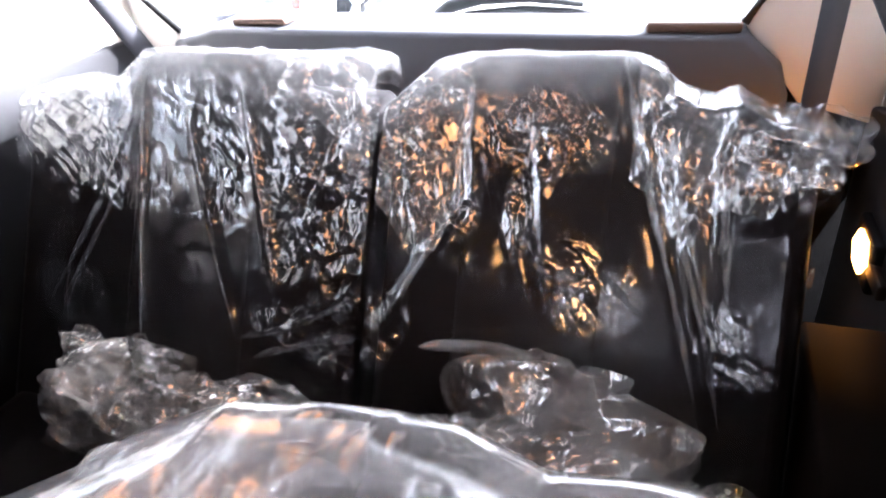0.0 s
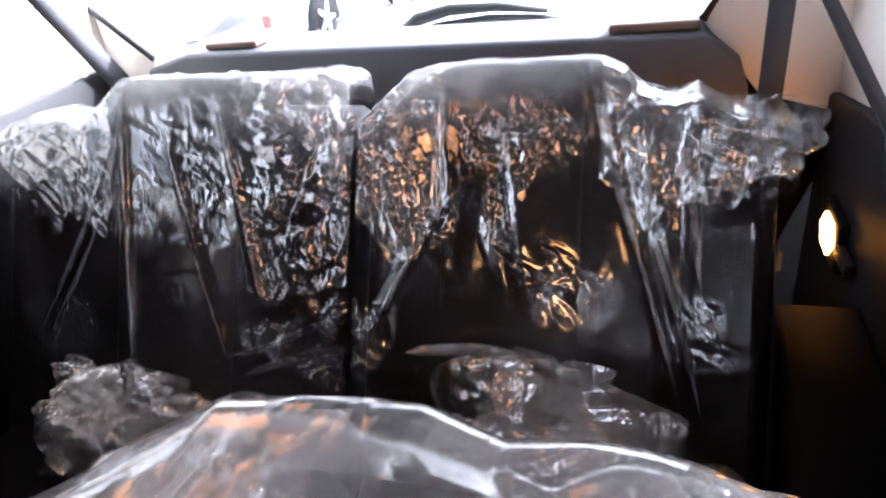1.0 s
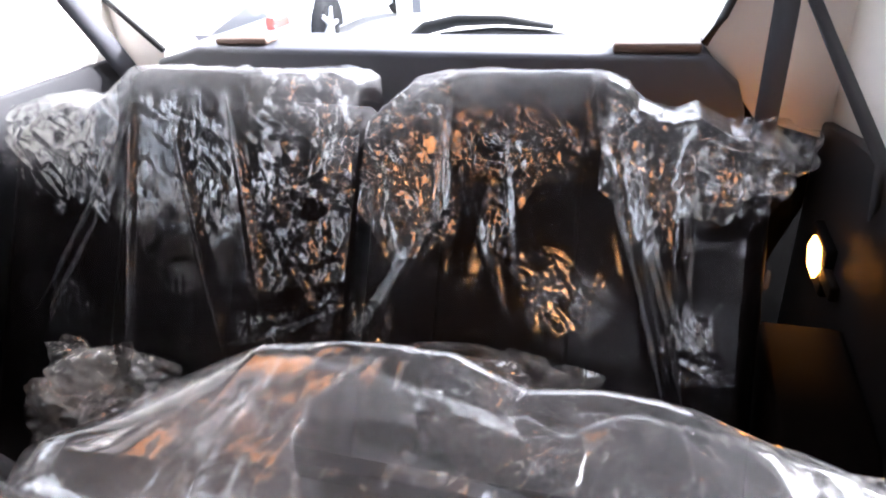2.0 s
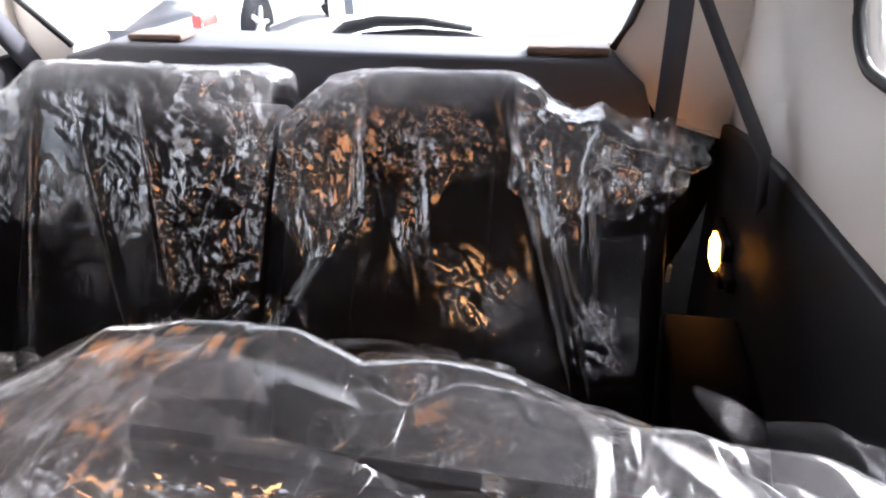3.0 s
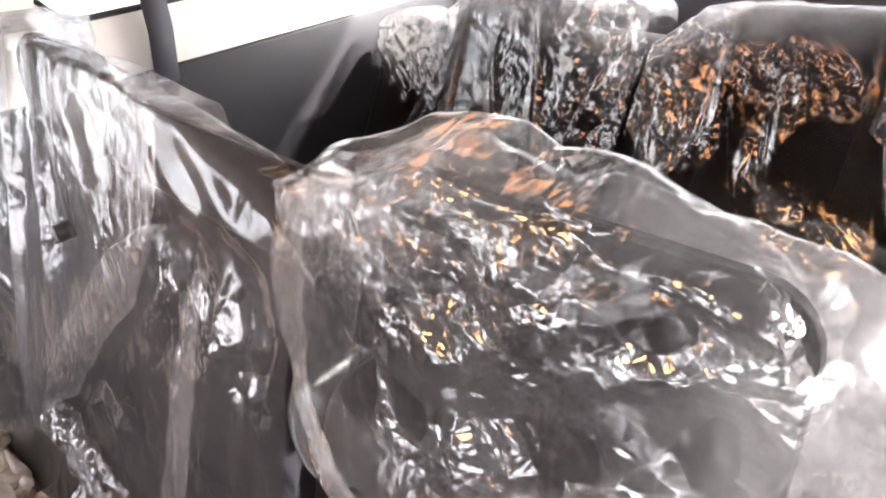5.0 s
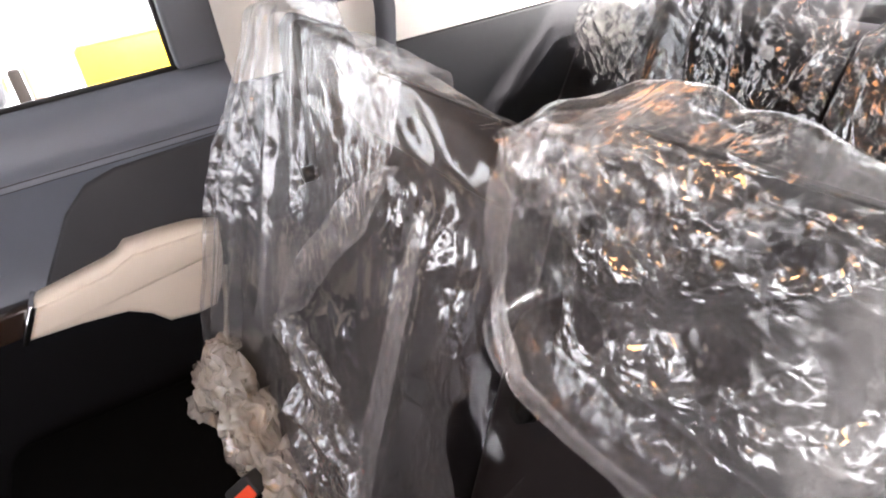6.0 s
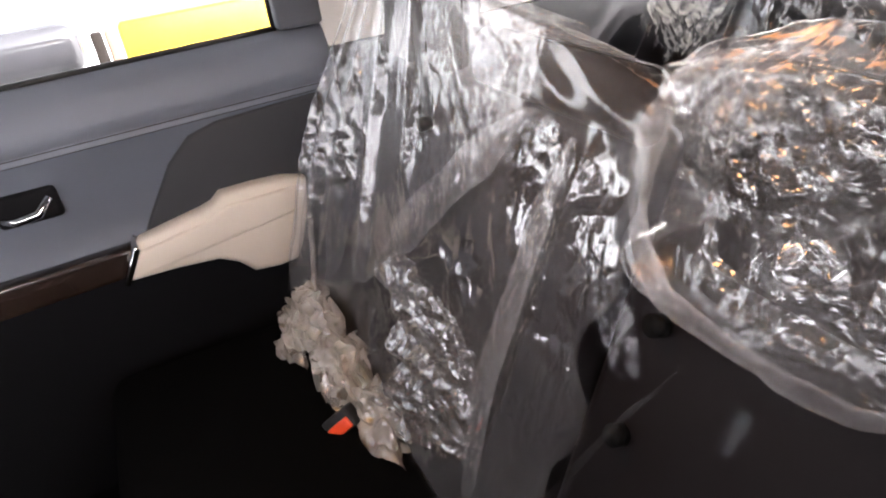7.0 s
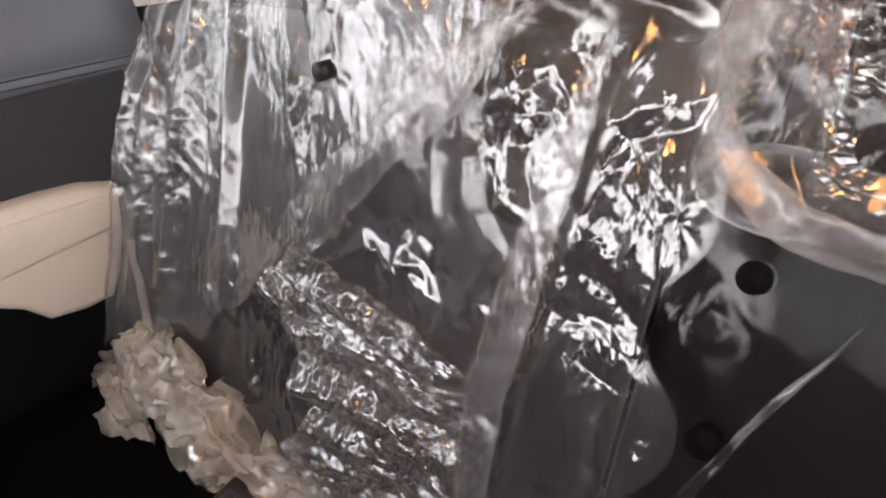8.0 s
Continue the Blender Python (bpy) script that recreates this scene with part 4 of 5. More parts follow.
# ---- bag round the near headrest ----
def even_curve(a, b, power, t0, t1, n, closed):
    """Points of a superellipse at even steps along its length, as factors of its half axes."""
    t = np.linspace(t0, t1, 6001)
    sp = lambda w: np.sign(w) * np.abs(w) ** (2 / power)
    p, q = sp(np.cos(t)), sp(np.sin(t))
    s = np.concatenate([[0], np.cumsum(np.hypot(np.diff(p) * a, np.diff(q) * b))])
    at = np.linspace(0, s[-1], n, endpoint=not closed)
    return np.interp(at, s, p), np.interp(at, s, q)


def puffy(c, half, power, nu, nv):
    """A cushion shape whose points are spread evenly, so that its flat front can carry fine creases."""
    p, q = even_curve(half[0], half[1], power, 0, 2 * np.pi, nu, True)
    z, r = even_curve(half[2], half[0] * 0.6, power, 0.02, np.pi - 0.02, nv, False)
    d = np.stack([p[:, None] * r[None], q[:, None] * r[None], np.ones(nu)[:, None] * z[None]], 2)
    return d * np.array(half) + np.array(c)


def side_film(x0, x1, seed):
    """The gathered end of the bag, where the film lies several times over and hangs in folds."""
    u, v = np.meshgrid(np.linspace(0, 1, 130), np.linspace(0, 1, 300), indexing="ij")
    over, fall = np.clip(v / 0.28, 0, 1), np.clip((v - 0.28) / 0.72, 0, 1)
    wave = vnoise(np.stack([v.ravel() * 9, 0 * v.ravel(), 0 * v.ravel()], 1), seed).reshape(v.shape)
    x = x0 + (x1 - x0) * u * (0.8 + 0.3 * np.sin(np.pi * fall)) + 0.012 * np.sin(fall * 5) + 0.045 * (wave - 0.5) * (1 - u)
    y = 0.240 - 0.085 * over + 0.03 * u ** 3 * fall - 0.012 * np.sin(np.pi * u) * fall + 0.005 * np.sin(u * 17 + v * 5) * fall
    z = 1.025 - 0.006 * over - 0.02 * u ** 3 - fall * (0.16 - 0.04 * u)
    b = np.stack([x, y, z], 2)
    b = crumple(b, 0.010, 0.0, 0.05, (1, 1, 0.5), seed=seed)
    return crinkle(b, 0.030, 0.35, 0.08, 0.3, 0.7, 60, 2.0, seed=seed)


bag = thing("headrest_bag", "clear loose plastic bag round a black headrest", "plastic bag", (0.345, 0.2, 0.76))
g = puffy((0.359, 0.197, 0.895), (0.193, 0.044, 0.140), 5, 480, 260)
crest = [(0.165, 1.00), (0.178, 1.022), (0.20, 1.032), (0.23, 1.037), (0.28, 1.044), (0.30, 1.047), (0.34, 1.048), (0.362, 1.039), (0.38, 1.042), (0.41, 1.044), (0.44, 1.037), (0.49, 1.036), (0.52, 1.034), (0.54, 1.03), (0.555, 1.00)]
g[..., 2] = np.where(g[..., 2] > 0.895, 0.895 + (g[..., 2] - 0.895) * (lerp_table(g[..., 0], crest) - 0.895) / 0.140, g[..., 2])
g[..., 1] += 0.10 * (g[..., 2] - 0.90)
g[..., 2] += 0.15 * (g[..., 1] - 0.225) * np.clip((g[..., 2] - 0.95) / 0.05, 0, 1)
g = crumple(g, 0.009, 0.0, 0.12, (1, 1, 0.7), seed=21)
g = crinkle(g, 0.075, 0.22, 0.16, 0.15, 0.5, 20, 2.2, seed=21)
g = crinkle(g, 0.040, 0.30, 0.12, 0.0, 0.5, 60, 1.8, seed=22, mask=0.4 * np.clip((g[..., 0] - 0.475) / 0.03, 0, 1))
high = np.clip((g[..., 2] - 0.90) / 0.08, 0, 1)
g[..., 2] -= 0.016 * high + 0.024 * high * np.clip((0.275 - g[..., 0]) / 0.07, 0, 1) * np.clip((g[..., 1] - 0.20) / 0.03, 0, 1)
low = np.clip((0.84 - g[..., 2]) / 0.085, 0, 1)
g[..., 2] += 0.034 * low
g[..., 1] -= 0.034 * low * np.clip((0.20 - g[..., 1]) / 0.03, 0, 1) * np.clip((0.46 - g[..., 0]) / 0.12, 0, 1)
part("outer_film", grid_mesh("outer_film", g, close_u=True, crease=1 - 0.85 * np.clip((g[..., 0] - 0.46) / 0.03, 0, 1)), NEAR, bag, "loose clear outer film")
g = puffy((0.376, 0.203, 0.906), (0.136, 0.033, 0.122), 7, 560, 320)
inner_crest = [(0.235, 0.98), (0.25, 1.006), (0.27, 1.014), (0.30, 1.016), (0.35, 1.014), (0.40, 1.012), (0.45, 1.010), (0.50, 1.006), (0.515, 0.99)]
g[..., 2] = np.where(g[..., 2] > 0.906, 0.906 + (g[..., 2] - 0.906) * (lerp_table(g[..., 0], inner_crest) - 0.906) / 0.122, g[..., 2])
front_side = np.clip((0.200 - g[..., 1]) / 0.012, 0, 1)
g[..., 1] += 0.14 * (g[..., 2] - 0.90)
g = crinkle(g, 0.045, 0.22, 0.09, 0.25, 0.8, 35, 1.8, seed=23)
g = crinkle(g, 0.080, 0.20, 0.2, 0.5, 0.7, 60, 1.5, seed=24)
crease = 1.05 - 0.3 * np.clip((g[..., 0] - 0.40) / 0.03, 0, 1) * np.clip((g[..., 2] - 0.84) / 0.02, 0, 1) * np.clip((0.53 - g[..., 0]) / 0.03, 0, 1)
crease = crease * (0.08 + 0.92 * front_side)
part("inner_wrap", grid_mesh("inner_wrap", g, close_u=True, crease=crease), CRISP, bag, "tight crinkled clear inner wrap")
hem = [(0.30, 0.161, 1.022), (0.262, 0.160, 1.012), (0.225, 0.158, 0.988), (0.203, 0.156, 0.945), (0.187, 0.155, 0.900), (0.184, 0.153, 0.862), (0.210, 0.137, 0.828), (0.262, 0.117, 0.806), (0.32, 0.121, 0.795), (0.392, 0.131, 0.784), (0.44, 0.137, 0.790), (0.475, 0.142, 0.805), (0.51, 0.147, 0.83)]
g = ribbon(hem, 0.036, 0.008, (0.7, 0, 0.7), seed=27, n=32, steps=360)
part("hem", grid_mesh("hem", g, close_u=True), BAGHEM, bag, "doubled milky hem of the bag")
for k, (pts, w) in enumerate((([(0.285, 0.215, 1.027), (0.305, 0.226, 1.030), (0.325, 0.232, 1.031), (0.345, 0.234, 1.030)], 0.008),
                              ([(0.405, 0.226, 1.030), (0.425, 0.222, 1.027), (0.45, 0.215, 1.023), (0.49, 0.205, 1.020)], 0.006),
                              ([(0.383, 0.216, 1.029), (0.372, 0.200, 1.027), (0.362, 0.185, 1.025)], 0.006),
                              ([(0.400, 0.164, 0.985), (0.415, 0.163, 1.002), (0.437, 0.165, 1.008), (0.455, 0.167, 1.008)], 0.007),
                              ([(0.33, 0.150, 0.842), (0.38, 0.150, 0.862), (0.43, 0.152, 0.90), (0.468, 0.155, 0.945)], 0.006))):
    part("fold", grid_mesh("fold", ribbon(pts, w * 1.7, 0.0018, (0, 1, 0.2), seed=110 + k, n=18, steps=90), close_u=True), FOLD, bag, "soft milky fold of the bag")
# film doubled over the crest of the bag
u, v = np.meshgrid(np.linspace(0, 1, 150), np.linspace(0, 1, 150), indexing="ij")
ragged = vnoise(np.stack([v.ravel() * 6, 0 * v.ravel(), u.ravel() * 5], 1), 55).reshape(u.shape) - 0.5
x = 0.207 + 0.105 * u + 0.05 * ragged * u
down, back = np.clip((0.3 - v) / 0.3, 0, 1), np.clip((v - 0.85) / 0.15, 0, 1)
y = 0.158 + 0.085 * np.clip((v - 0.3) / 0.55, 0, 1) - 0.006 * down
z = lerp_table(x, crest) - 0.025 - 0.024 * np.clip((0.275 - x) / 0.07, 0, 1) * np.clip((y - 0.20) / 0.03, 0, 1) + 0.15 * (y - 0.225) - (0.045 + 0.05 * ragged) * down - 0.03 * back
g = crumple(np.stack([x, y, z], 2), 0.004, 0.0, 0.05, (1, 0.5, 1), seed=56)
g = crinkle(g, 0.024, 0.22, 0.09, 0.2, 0.7, 30, 2.4, seed=57)
part("crest_fold", grid_mesh("crest_fold", g), CREST, bag, "milky film doubled over the crest of the bag")
g = side_film(0.480, 0.556, 29)
part("side_film", grid_mesh("side_film", g, crease=np.full(g.shape[:2], 0.5)), BAGEND, bag, "gathered milky end of the bag")

# ---- bag over the wide part of the bench ----
T2 = [(-0.66, 0.95), (-0.62, 0.995), (-0.55, 1.012), (-0.45, 1.005), (-0.31, 0.992), (-0.13, 0.984), (0.04, 0.966), (0.136, 0.946), (0.20, 0.93), (0.21, 0.92)]
xs = np.linspace(-0.632, 0.212, 420)


def bench_front(x, z):
    y = 0.115 + 0.36 * (z - 0.8)
    left = max(0.0, min(1.0, (-0.46 - x) / 0.16))
    y = y - left * (0.005 + 0.055 * max(0, min(1, (0.95 - z) / 0.2)))
    return y - 0.012


g = drape(xs, lambda x: lerp_table(x, T2), bench_front, lambda x: 0.205 + 0.06 * np.clip((-0.3 - x) / 0.2, 0, 1), lambda x: lerp_table(x, [(-0.66, 0.36), (-0.3, 0.33), (0.2, 0.33)]), 0.08, 360, 13)
g = folds(g, [(0.10, 0.88, 0.06, 0.40, 0.014, 0.012), (-0.60, 1.0, -0.58, 0.45, 0.012, 0.012), (0.016, 0.865, -0.06, 0.80, 0.02, 0.006), (-0.10, 0.905, 0.20, 0.925, 0.02, 0.004), (-0.20, 0.97, -0.02, 0.90, 0.012, 0.004), (-0.12, 0.975, 0.06, 0.90, 0.012, 0.003), (0.0, 0.965, 0.15, 0.90, 0.012, 0.003)])
rough = np.clip((0.66 - g[..., 2]) / 0.12, 0, 1) * np.clip((0.06 - g[..., 0]) / 0.06, 0, 1) + 0.5 * np.clip((g[..., 0] - 0.08) / 0.05, 0, 1) * np.clip((g[..., 2] - 0.6) / 0.05, 0, 1)
g = crumple(g, 0.006, 0.0, 0.12, (1, 1, 0.8), seed=31, mask=0.15 + 0.5 * rough)
crease = spots(g, [(0.15, 0.80, 0.06, 0.10, 0.8), (0.12, 0.70, 0.06, 0.08, 0.8), (0.01, 0.85, 0.07, 0.03, 1.0), (0.03, 0.78, 0.05, 0.06, 0.8), (-0.16, 0.64, 0.12, 0.05, 1.2), (-0.10, 0.56, 0.10, 0.06, 1.1), (-0.06, 0.46, 0.14, 0.06, 1.1), (-0.25, 0.50, 0.14, 0.10, 1.1), (-0.36, 0.54, 0.10, 0.08, 1.0), (0.02, 0.60, 0.07, 0.06, 0.9), (0.14, 0.55, 0.06, 0.05, 0.7), (0.13, 0.62, 0.07, 0.05, 0.7), (0.20, 0.70, 0.04, 0.06, 0.6)], 0.30)
crease = np.maximum(crease, 0.2 * np.clip((g[..., 2] - 0.875) / 0.03, 0, 1))
crease = crease * np.clip((0.215 - g[..., 0]) / 0.03, 0.05, 1) * (1 - 0.6 * np.clip((-0.12 - g[..., 0]) / 0.1, 0, 1) * np.clip((g[..., 2] - 0.72) / 0.06, 0, 1))
g = crinkle(g, 0.050, 0.18, 0.13, 0.02, 0.6, 40, 2.0, seed=31, mask=crease)
cover = cover_of("large clear plastic bag draped over the bench back", (-0.22, 0.1, 0.4), "second-row covers")
BENCH_SHIFT = Vector((0.032, 0.012, 0.030))
g[..., 0] += 0.05 * (vnoise(np.stack([g[..., 2].ravel() * 13, 0 * g[..., 2].ravel() + 0.3, 0 * g[..., 2].ravel()], 1), 37).reshape(g.shape[:2]) - 1.1) * np.clip((g[..., 0] - 0.15) / 0.06, 0, 1)
part("sheet", grid_mesh("sheet", g, [(-0.249, 0.11, 0.825)], 0.012, crease=crease), SHEET, cover)
xs = np.linspace(-0.638, -0.012, 330)
low_edge = [(-0.67, 0.40), (-0.45, 0.46), (-0.34, 0.56), (-0.255, 0.65), (-0.19, 0.72), (-0.054, 0.845), (-0.012, 0.885)]
g = drape(xs, lambda x: lerp_table(x, T2) + 0.006, lambda x, z: bench_front(x, z) - 0.012, lambda x: 0.210 + 0.06 * np.clip((-0.3 - x) / 0.2, 0, 1), lambda x: lerp_table(x, low_edge) + 0.05 * (float(vnoise(np.array([[x * 22, 0.5, 0.5]]), 3)[0]) - 0.5), 0.05, 300, 13)
g = folds(g, [(-0.615, 1.0, -0.62, 0.45, 0.010, 0.012), (-0.575, 1.0, -0.575, 0.45, 0.012, 0.016), (-0.52, 1.02, -0.52, 0.47, 0.012, 0.016), (-0.46, 1.02, -0.40, 0.55, 0.014, 0.018), (-0.36, 1.02, -0.28, 0.72, 0.014, 0.014), (-0.30, 1.02, -0.12, 0.86, 0.016, 0.012), (-0.25, 0.64, -0.012, 0.88, 0.016, 0.010)])
g = crumple(g, 0.005, 0.0, 0.10, (1, 1, 0.6), seed=33, mask=0.5 + 0 * g[..., 0])
g = crinkle(g, 0.034, 0.14, 0.10, 0.06, 0.5, 75, 2.4, seed=33)
part("veil", grid_mesh("veil", g, [(-0.249, 0.09, 0.825)], 0.010), VEIL, cover, "loose milky outer layer of the bag")
g = ribbon([(x, bench_front(x, z) - 0.020, z) for x, z in ((-0.33, 0.57), (-0.255, 0.65), (-0.19, 0.72), (-0.12, 0.785), (-0.054, 0.845), (-0.012, 0.885), (0.02, 0.90))], 0.046, 0.008, (0.7, 0, -0.7), seed=15, n=30, steps=200)
part("veil_hem", grid_mesh("veil_hem", g, close_u=True), HEM, cover, "doubled milky edge of the loose layer")
g = ribbon([(0.083, 0.118, 0.885), (0.076, 0.105, 0.86), (0.055, 0.055, 0.718), (0.040, 0.008, 0.588), (0.050, -0.035, 0.458), (0.055, -0.06, 0.37)], 0.040, 0.010, seed=5, n=36, steps=320)
part("seam", grid_mesh("seam", g, close_u=True), HEM, cover, "doubled milky seam of the bag")
# loose film gathered towards the seam in fanned folds
u, v = np.meshgrid(np.linspace(0, 1, 150), np.linspace(0, 1, 220), indexing="ij")
x = 0.035 - u * (0.27 + 0.05 * np.sin(v * 9)) - 0.02 * (1 - v)
z = 0.60 - 0.14 * v * (1 - u) + u * (0.075 - 0.33 * v) - 0.04 * u * u
wave = vnoise(np.stack([v.ravel() * 13 + u.ravel() * 1.5, u.ravel() * 1.2, 0 * u.ravel()], 1), 61).reshape(u.shape) - 0.5
g = np.stack([x, 0.115 + 0.36 * (z - 0.8) - 0.026 - 0.03 * (0.25 + u) * wave - 0.010 * u * np.abs(np.sin(v * 23 + 4 * u)), z], 2)
g = crinkle(g, 0.022, 0.35, 0.08, 0.3, 0.7, 15, 2.6, seed=63)
part("gathered_film", grid_mesh("gathered_film", g), FAN, cover, "loose film gathered in fanned folds")
g = ribbon([(-0.675, -0.02, 0.53), (-0.60, -0.05, 0.47), (-0.50, -0.09, 0.42)], 0.012, 0.010, seed=8)
part("twisted_strand", grid_mesh("twisted_strand", g, close_u=True), WAD, cover, "twisted strand of film")

cover.location += BENCH_SHIFT

# film over the narrow seat back below the headrest
xs = np.linspace(0.10, 0.66, 260)
seat_front = lambda x, z: 0.103 + K2 * (z - 0.8)
g = drape(xs, lambda x: 0.79, seat_front, lambda x: 0.24, lambda x: 0.36, 0.05, 220, 11)
g = folds(g, [(0.50, 0.74, 0.46, 0.42, 0.014, 0.014), (0.16, 0.74, 0.22, 0.66, 0.02, 0.012), (0.36, 0.70, 0.38, 0.45, 0.012, 0.010)])
g = crumple(g, 0.0012, 0.0, 0.12, (1, 1, 0.6), seed=41, mask=0.4 + 0 * g[..., 0])
crease = spots(g, [(0.20, 0.72, 0.05, 0.04, 0.6), (0.21, 0.60, 0.04, 0.06, 0.5), (0.27, 0.52, 0.05, 0.05, 0.4)], 0.03)
g = crinkle(g, 0.040, 0.06, 0.10, 0.02, 0.26, 75, 2.0, seed=41, bias=0.22 * np.clip((g[..., 2] - 0.60) / 0.08, 0, 1))
cover = cover_of("clear plastic over the narrow seat back with vent holes", (0.38, 0.05, 0.4), "second-row covers")
part("sheet", grid_mesh("sheet", g, [(0.240, 0.077, 0.734), (0.240, 0.028, 0.612)], 0.0125, crease=crease), TAUT, cover)
cover.location += SEAT_SHIFT
add_folds(cover, [([(0.32, 0.775), (0.272, 0.678), (0.228, 0.571), (0.18, 0.47)], 0.009), ([(0.46, 0.70), (0.42, 0.58), (0.36, 0.44)], 0.007)], seat_front, 80)

bunch("bunched milky tail of the plastic bag on the seat edge", (-0.38, -0.07, 0.345), [((-0.53, -0.11, 0.375), (0.11, 0.06, 0.085), 8), ((-0.45, -0.09, 0.435), (0.09, 0.055, 0.085), 9), ((-0.36, -0.065, 0.385), (0.11, 0.06, 0.08), 10), ((-0.21, -0.04, 0.375), (0.13, 0.05, 0.065), 12)], WAD)
strap = thing("pull_strap", "dark webbing strap under the milky film", "strap", (-0.3, 0.11, 0.9))
part("webbing", strip([(x, bench_front(x, z) - 0.007, z) for x, z in ((-0.386, 0.985), (-0.329, 0.920), (-0.253, 0.824))], 0.040, 0.002, (1, 0, 0.3)), RUBBER, strap)
part("end_tab", tube([(-0.253, bench_front(-0.253, 0.819) - 0.022, 0.819), (-0.253, bench_front(-0.253, 0.819) - 0.004, 0.819)], 0.0105, 16), RUBBER, strap, "round black end of the strap")

strap.location += BENCH_SHIFT

# ---- buckle ----
buckle = thing("belt_buckle", "black seat belt buckle with a red release button", "buckle", (-0.20, -0.11, 0.36))
ax, up_ax = Vector((0.30, 0.74, 0.60)).normalized(), Vector((0.72, -0.53, 0.45))
up_ax = (up_ax - ax * up_ax.dot(ax)).normalized()
mb = Matrix.Translation((-0.208, -0.124, 0.381)) @ Matrix((ax, up_ax.cross(ax), up_ax)).transposed().to_4x4()
part("case", rbox((-0.028, -0.014, -0.030), (0.028, 0.024, 0.004), 0.005, 3, mb), RUBBER, buckle)
part("release_button", rbox((-0.023, -0.012, -0.004), (0.023, 0.009, 0.008), 0.003, 2, mb), RED, buckle, "red release button")

# ---- interior lamp ----
dome = thing("dome_lamp", "lit warm interior lamp in the headliner", "lamp", (0.02, 0.46, ROOF_Z), "interior lamps")
part("bezel", rbox((-0.11, 0.37, ROOF_Z - 0.012), (0.15, 0.55, ROOF_Z), 0.005), CREAM, dome)
part("lens", rbox((-0.065, 0.40, ROOF_Z - 0.020), (0.105, 0.52, ROOF_Z - 0.008), 0.005), glow_mat("dome_lens", (1.0, 0.43, 0.16), 0.5), dome, "glowing warm lens")
front_dome = thing("dome_lamp", "lit warm interior lamp in the headliner", "lamp", (0.09, -0.16, ROOF_Z), "interior lamps")
part("bezel", rbox((-0.04, -0.25, ROOF_Z - 0.012), (0.22, -0.07, ROOF_Z), 0.005), CREAM, front_dome)
part("lens", rbox((0.005, -0.22, ROOF_Z - 0.020), (0.175, -0.10, ROOF_Z - 0.008), 0.005), glow_mat("front_dome_lens", (1.0, 0.48, 0.16), 1.8), front_dome, "glowing warm lens")

# ---- outside ----
tagged(part("ground", rbox((-60, -60, -0.75), (60, 60, -0.59), 0.0), textured("pale_concrete", (0.42, 0.42, 0.41), 0.9, grain=30, bump=0.2, big=0.6)), "pale sunlit concrete yard", "ground", kind="structure")
SILVER = textured("silver_car_paint", (0.42, 0.44, 0.48), 0.3, metal=0.3, grain=300, bump=0.02, vary=0.05, coat=0.6)
WHITE = textured("white_car_paint", (0.6, 0.6, 0.59), 0.3, grain=300, bump=0.02, vary=0.03, coat=0.6)
YELLOW = textured("yellow_paint", (0.55, 0.33, 0.004), 0.4, grain=200, bump=0.05, vary=0.06, coat=0.3)
TYRE = textured("tyre_rubber", (0.02, 0.02, 0.02), 0.85, grain=200, bump=0.4)
DARKGLASS = textured("dark_car_glass", (0.03, 0.035, 0.04), 0.08, grain=20, bump=0.0, coat=0.3)
TAIL = textured("red_lens", (0.6, 0.03, 0.02), 0.2, grain=90, bump=0.1, coat=0.5)
ALLOY = textured("alloy", (0.55, 0.55, 0.57), 0.3, metal=0.9, grain=200, bump=0.05)
LENS = textured("headlamp_lens", (0.05, 0.05, 0.055), 0.12, metal=0.3, grain=25, bump=0.4, vary=0.6, coat=0.6)


def wheel_of(car, c, r=0.32, w=0.2):
    """A wheel with its axle along y: tyre, rim and spokes."""
    c = Vector(c)
    ty = tube([c + Vector((0, y, 0)) for y in (-w / 2, -w / 2 + 0.03, w / 2 - 0.03, w / 2)], [r - 0.03, r, r, r - 0.03], 28)
    wheel = part("wheel", ty, TYRE, car)
    rim = part("rim", tube([c + Vector((0, y, 0)) for y in (-w / 2 - 0.004, -w / 2 + 0.01)], [r * 0.68, r * 0.68], 24), BLACK)
    spokes = []
    for k in range(5):
        a = 2 * math.pi * k / 5
        d = Vector((math.cos(a), 0, math.sin(a)))
        sp = part("spoke", tube([c + Vector((0, -w / 2 - 0.012, 0)), c + d * r * 0.66 + Vector((0, -w / 2 - 0.008, 0))], [0.05, 0.03], 6), ALLOY)
        spokes.append(sp)
    for o in (rim, *spokes):
        o.parent = wheel
        o.location = (0, 0, 0)
    return wheel


def hull(xs, prof, y0, y1, name):
    """A car body: for each x, the heights of its sill, waist and top, with the sides drawn in above the waist."""
    rows = []
    for x in xs:
        sill, waist, top, tuck = (lerp_table(x, [(p[0], p[k]) for p in prof]) for k in (1, 2, 3, 4))
        rows.append([(x, y0 + 0.06, sill), (x, y0, sill + 0.12), (x, y0 - 0.02, (sill + waist) / 2), (x, y0 + 0.03, waist), (x, y0 + 0.08 + tuck * 0.5, (waist + top) / 2), (x, y0 + 0.16 + tuck, top),
                     (x, (y0 + y1) / 2, top + 0.04), (x, y1 - 0.16 - tuck, top), (x, y1 - 0.03, waist), (x, y1, sill + 0.12), (x, y1 - 0.06, sill)])
    return grid_mesh(name, np.array(rows))


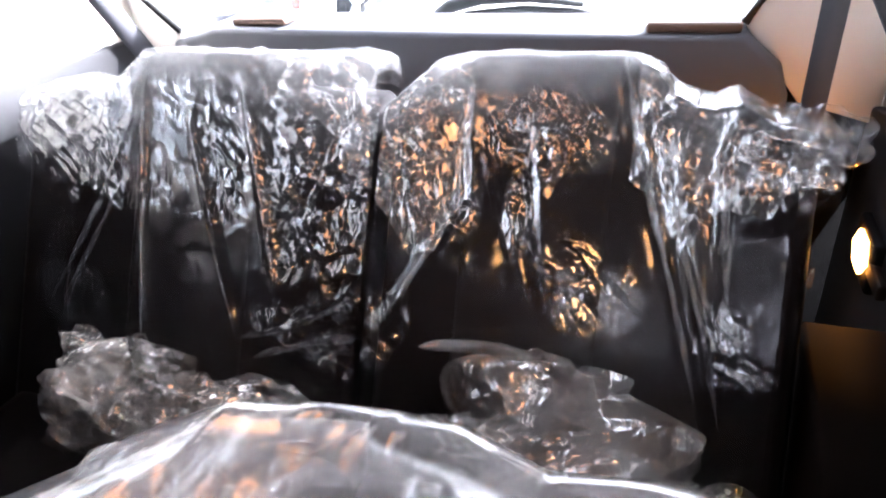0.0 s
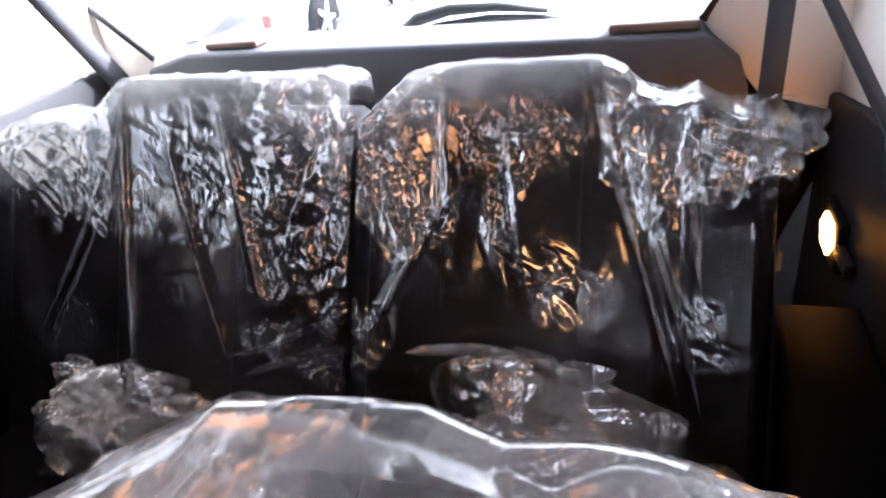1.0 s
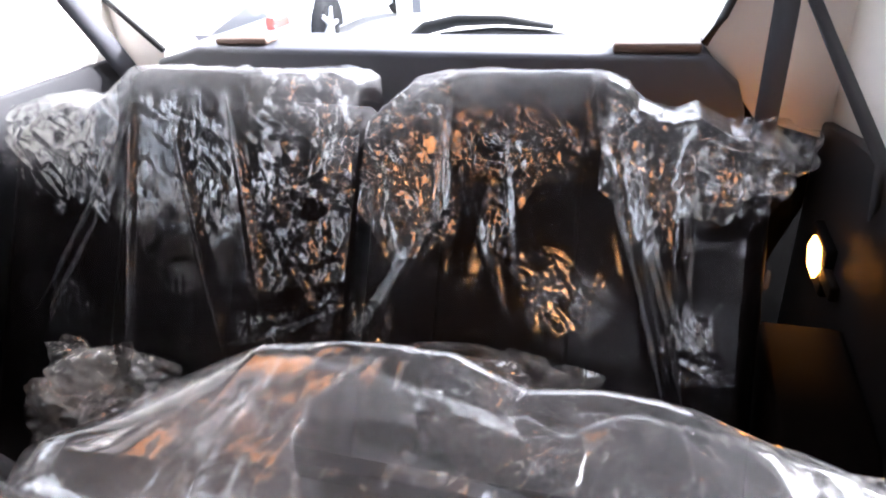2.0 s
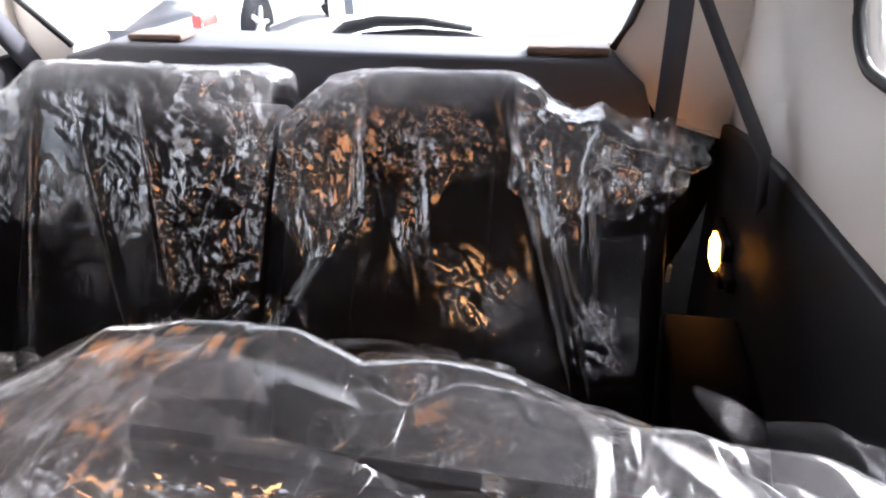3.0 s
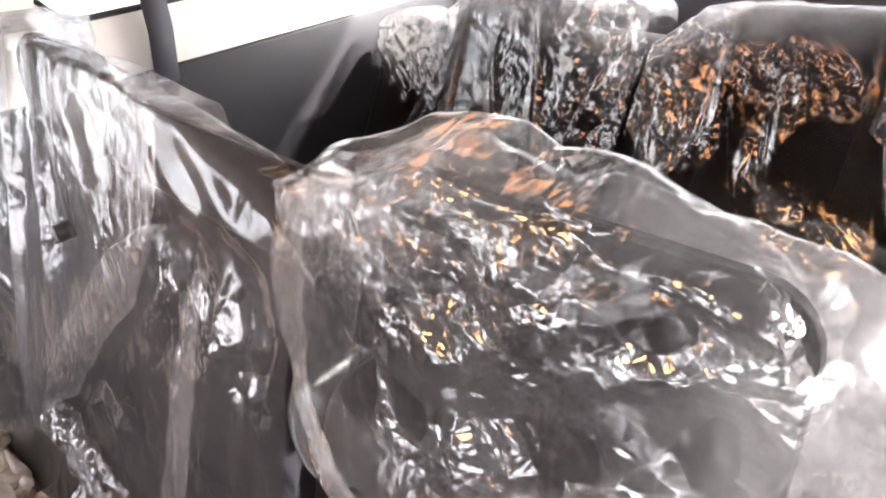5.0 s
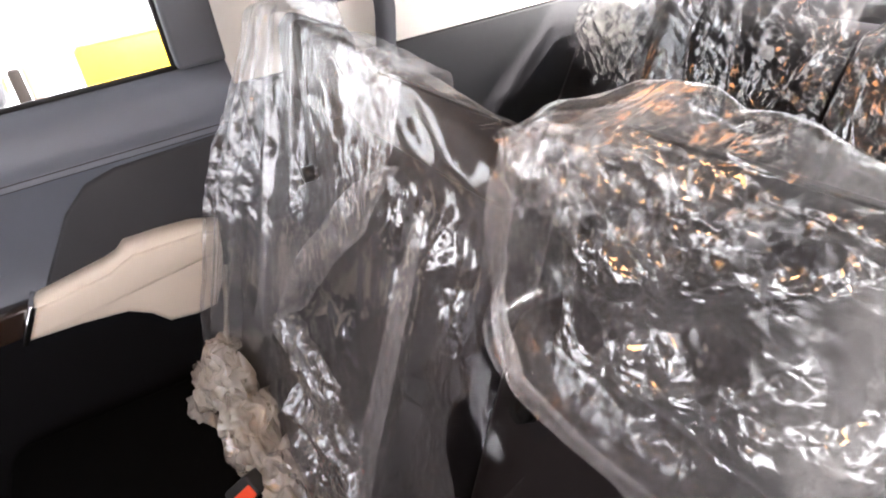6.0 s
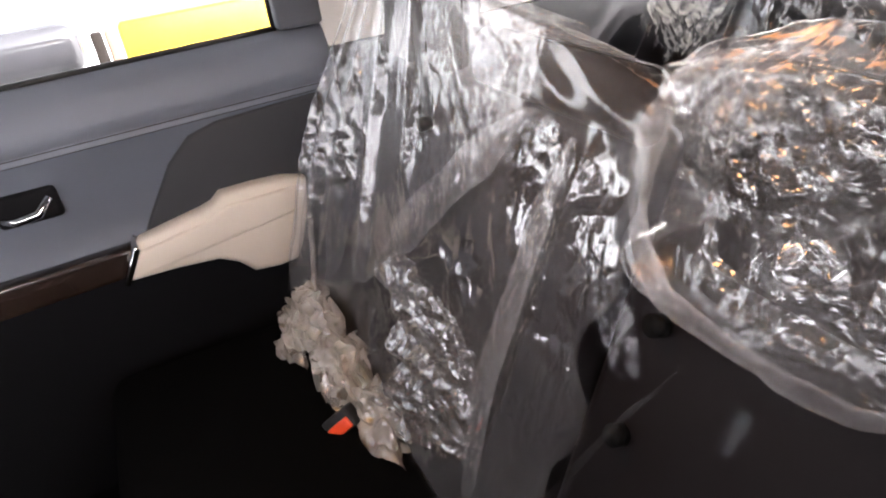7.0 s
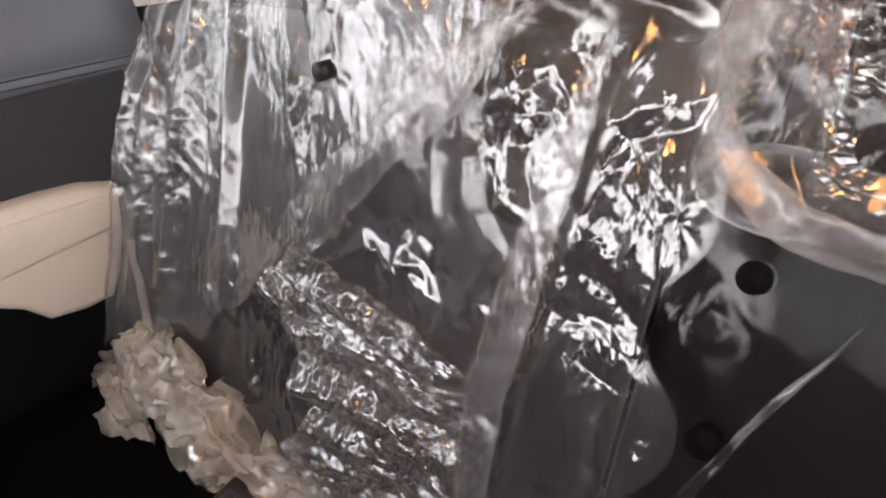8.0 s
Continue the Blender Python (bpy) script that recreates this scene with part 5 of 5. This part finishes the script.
car = thing("parked_car", "silver parked car with alloy wheels seen through the tailgate window", "car", (-3.55, 8.0, -0.45))
car.rotation_euler.z = radians(88)
cx = -4.75
prof = [(cx, -0.05, 0.15, 0.3, 0.05), (cx + 0.08, -0.2, 0.45, 0.52, 0.02), (cx + 0.5, -0.25, 0.5, 0.58, 0.0), (cx + 1.1, -0.25, 0.5, 1.0, 0.1), (cx + 2.2, -0.25, 0.48, 1.04, 0.12), (cx + 3.1, -0.25, 0.46, 0.62, 0.0), (cx + 4.2, -0.2, 0.3, 0.36, 0.02), (cx + 4.35, -0.05, 0.1, 0.2, 0.1)]
part("body", hull(np.linspace(cx, cx + 4.35, 60), prof, 7.95, 9.65, "body"), SILVER, car)
for wx in (-3.55, -0.95):
    part("wheel_arch", slab(arc(wx, -0.13, 0.40, -10, 190, 14), "y", 7.92, 8.2), BLACK, car)
    wheel_of(car, (wx, 8.02, -0.13))
part("side_window", slab([(cx + 1.0, 0.55), (cx + 3.0, 0.53), (cx + 2.3, 0.95), (cx + 1.3, 0.95)], "y", 7.97, 8.02), DARKGLASS, car)
part("tail_lamp", rbox((cx - 0.01, 7.93, 0.02), (cx + 0.34, 8.05, 0.16), 0.03), TAIL, car, "red tail lamp")

car.location += Vector((-0.12, 0, -0.14))

post = thing("gate_post", "pale concrete gate post in the yard", "post", (-2.75, 9.0, -0.45))
part("shaft", rbox((-3.02, 8.9, -0.59), (-2.60, 9.2, 2.2), 0.03), CREAM, post)
part("inset", rbox((-2.78, 8.885, -0.3), (-2.66, 8.91, 2.0), 0.01), SOFT_GREY, post)

hatchback = thing("parked_car", "white parked car with a clear headlamp seen through the door window", "car", (-7.0, -1.6, -0.45))
nose = np.array([[(-5.9 - 0.25 * abs(t) ** 2.5 * 2, -1.45 + t * 0.85, -0.28), (-5.8 - 0.25 * abs(t) ** 2.5 * 2, -1.45 + t * 0.87, 0.0), (-5.86 - 0.3 * abs(t) ** 2.5 * 2, -1.45 + t * 0.88, 0.22),
                  (-6.1 - 0.3 * abs(t) ** 2.5 * 2, -1.45 + t * 0.84, 0.42), (-7.0, -1.45 + t * 0.82, 0.56), (-7.6, -1.45 + t * 0.72, 1.0), (-8.6, -1.45 + t * 0.66, 1.1)] for t in np.linspace(-1, 1, 25)])
part("body", grid_mesh("body", nose), WHITE, hatchback)
for sy in (-1, 1):
    part("headlamp", rbox((-6.25, -1.45 + sy * 0.58 - 0.22, 0.14), (-5.93, -1.45 + sy * 0.58 + 0.22, 0.30), 0.05, 3), LENS, hatchback, "clear glass headlamp")
for sy in (-1, 1):
    part("side_mirror", rbox((-7.5, -1.45 + sy * 0.95 - 0.1, 0.5), (-7.35, -1.45 + sy * 0.95 + 0.1, 0.66), 0.04), BLACK, hatchback)

hatchback.location += Vector((4.15, 0.29, 0.60))

post = thing("bollard", "dark grey and cream bollard beside a yellow barrier", "bollard", (-1.66, -0.3, -0.59))
part("shaft", rbox((-1.68, -0.325, -0.59), (-1.65, -0.292, 0.872), 0.008), BROWN, post)
part("sleeve", rbox((-1.68, -0.286, -0.59), (-1.645, -0.258, 0.876), 0.008), CATCH, post, "cream sleeve")
tagged(part("barrier", slab([(-0.24, -0.45), (3.5, -0.45), (3.5, 0.30), (3.4, 0.36), (-0.2, 0.36), (-0.24, 0.32)], "x", -6.3, -6.0, 0.03), YELLOW), "yellow painted low barrier in the yard", "barrier")
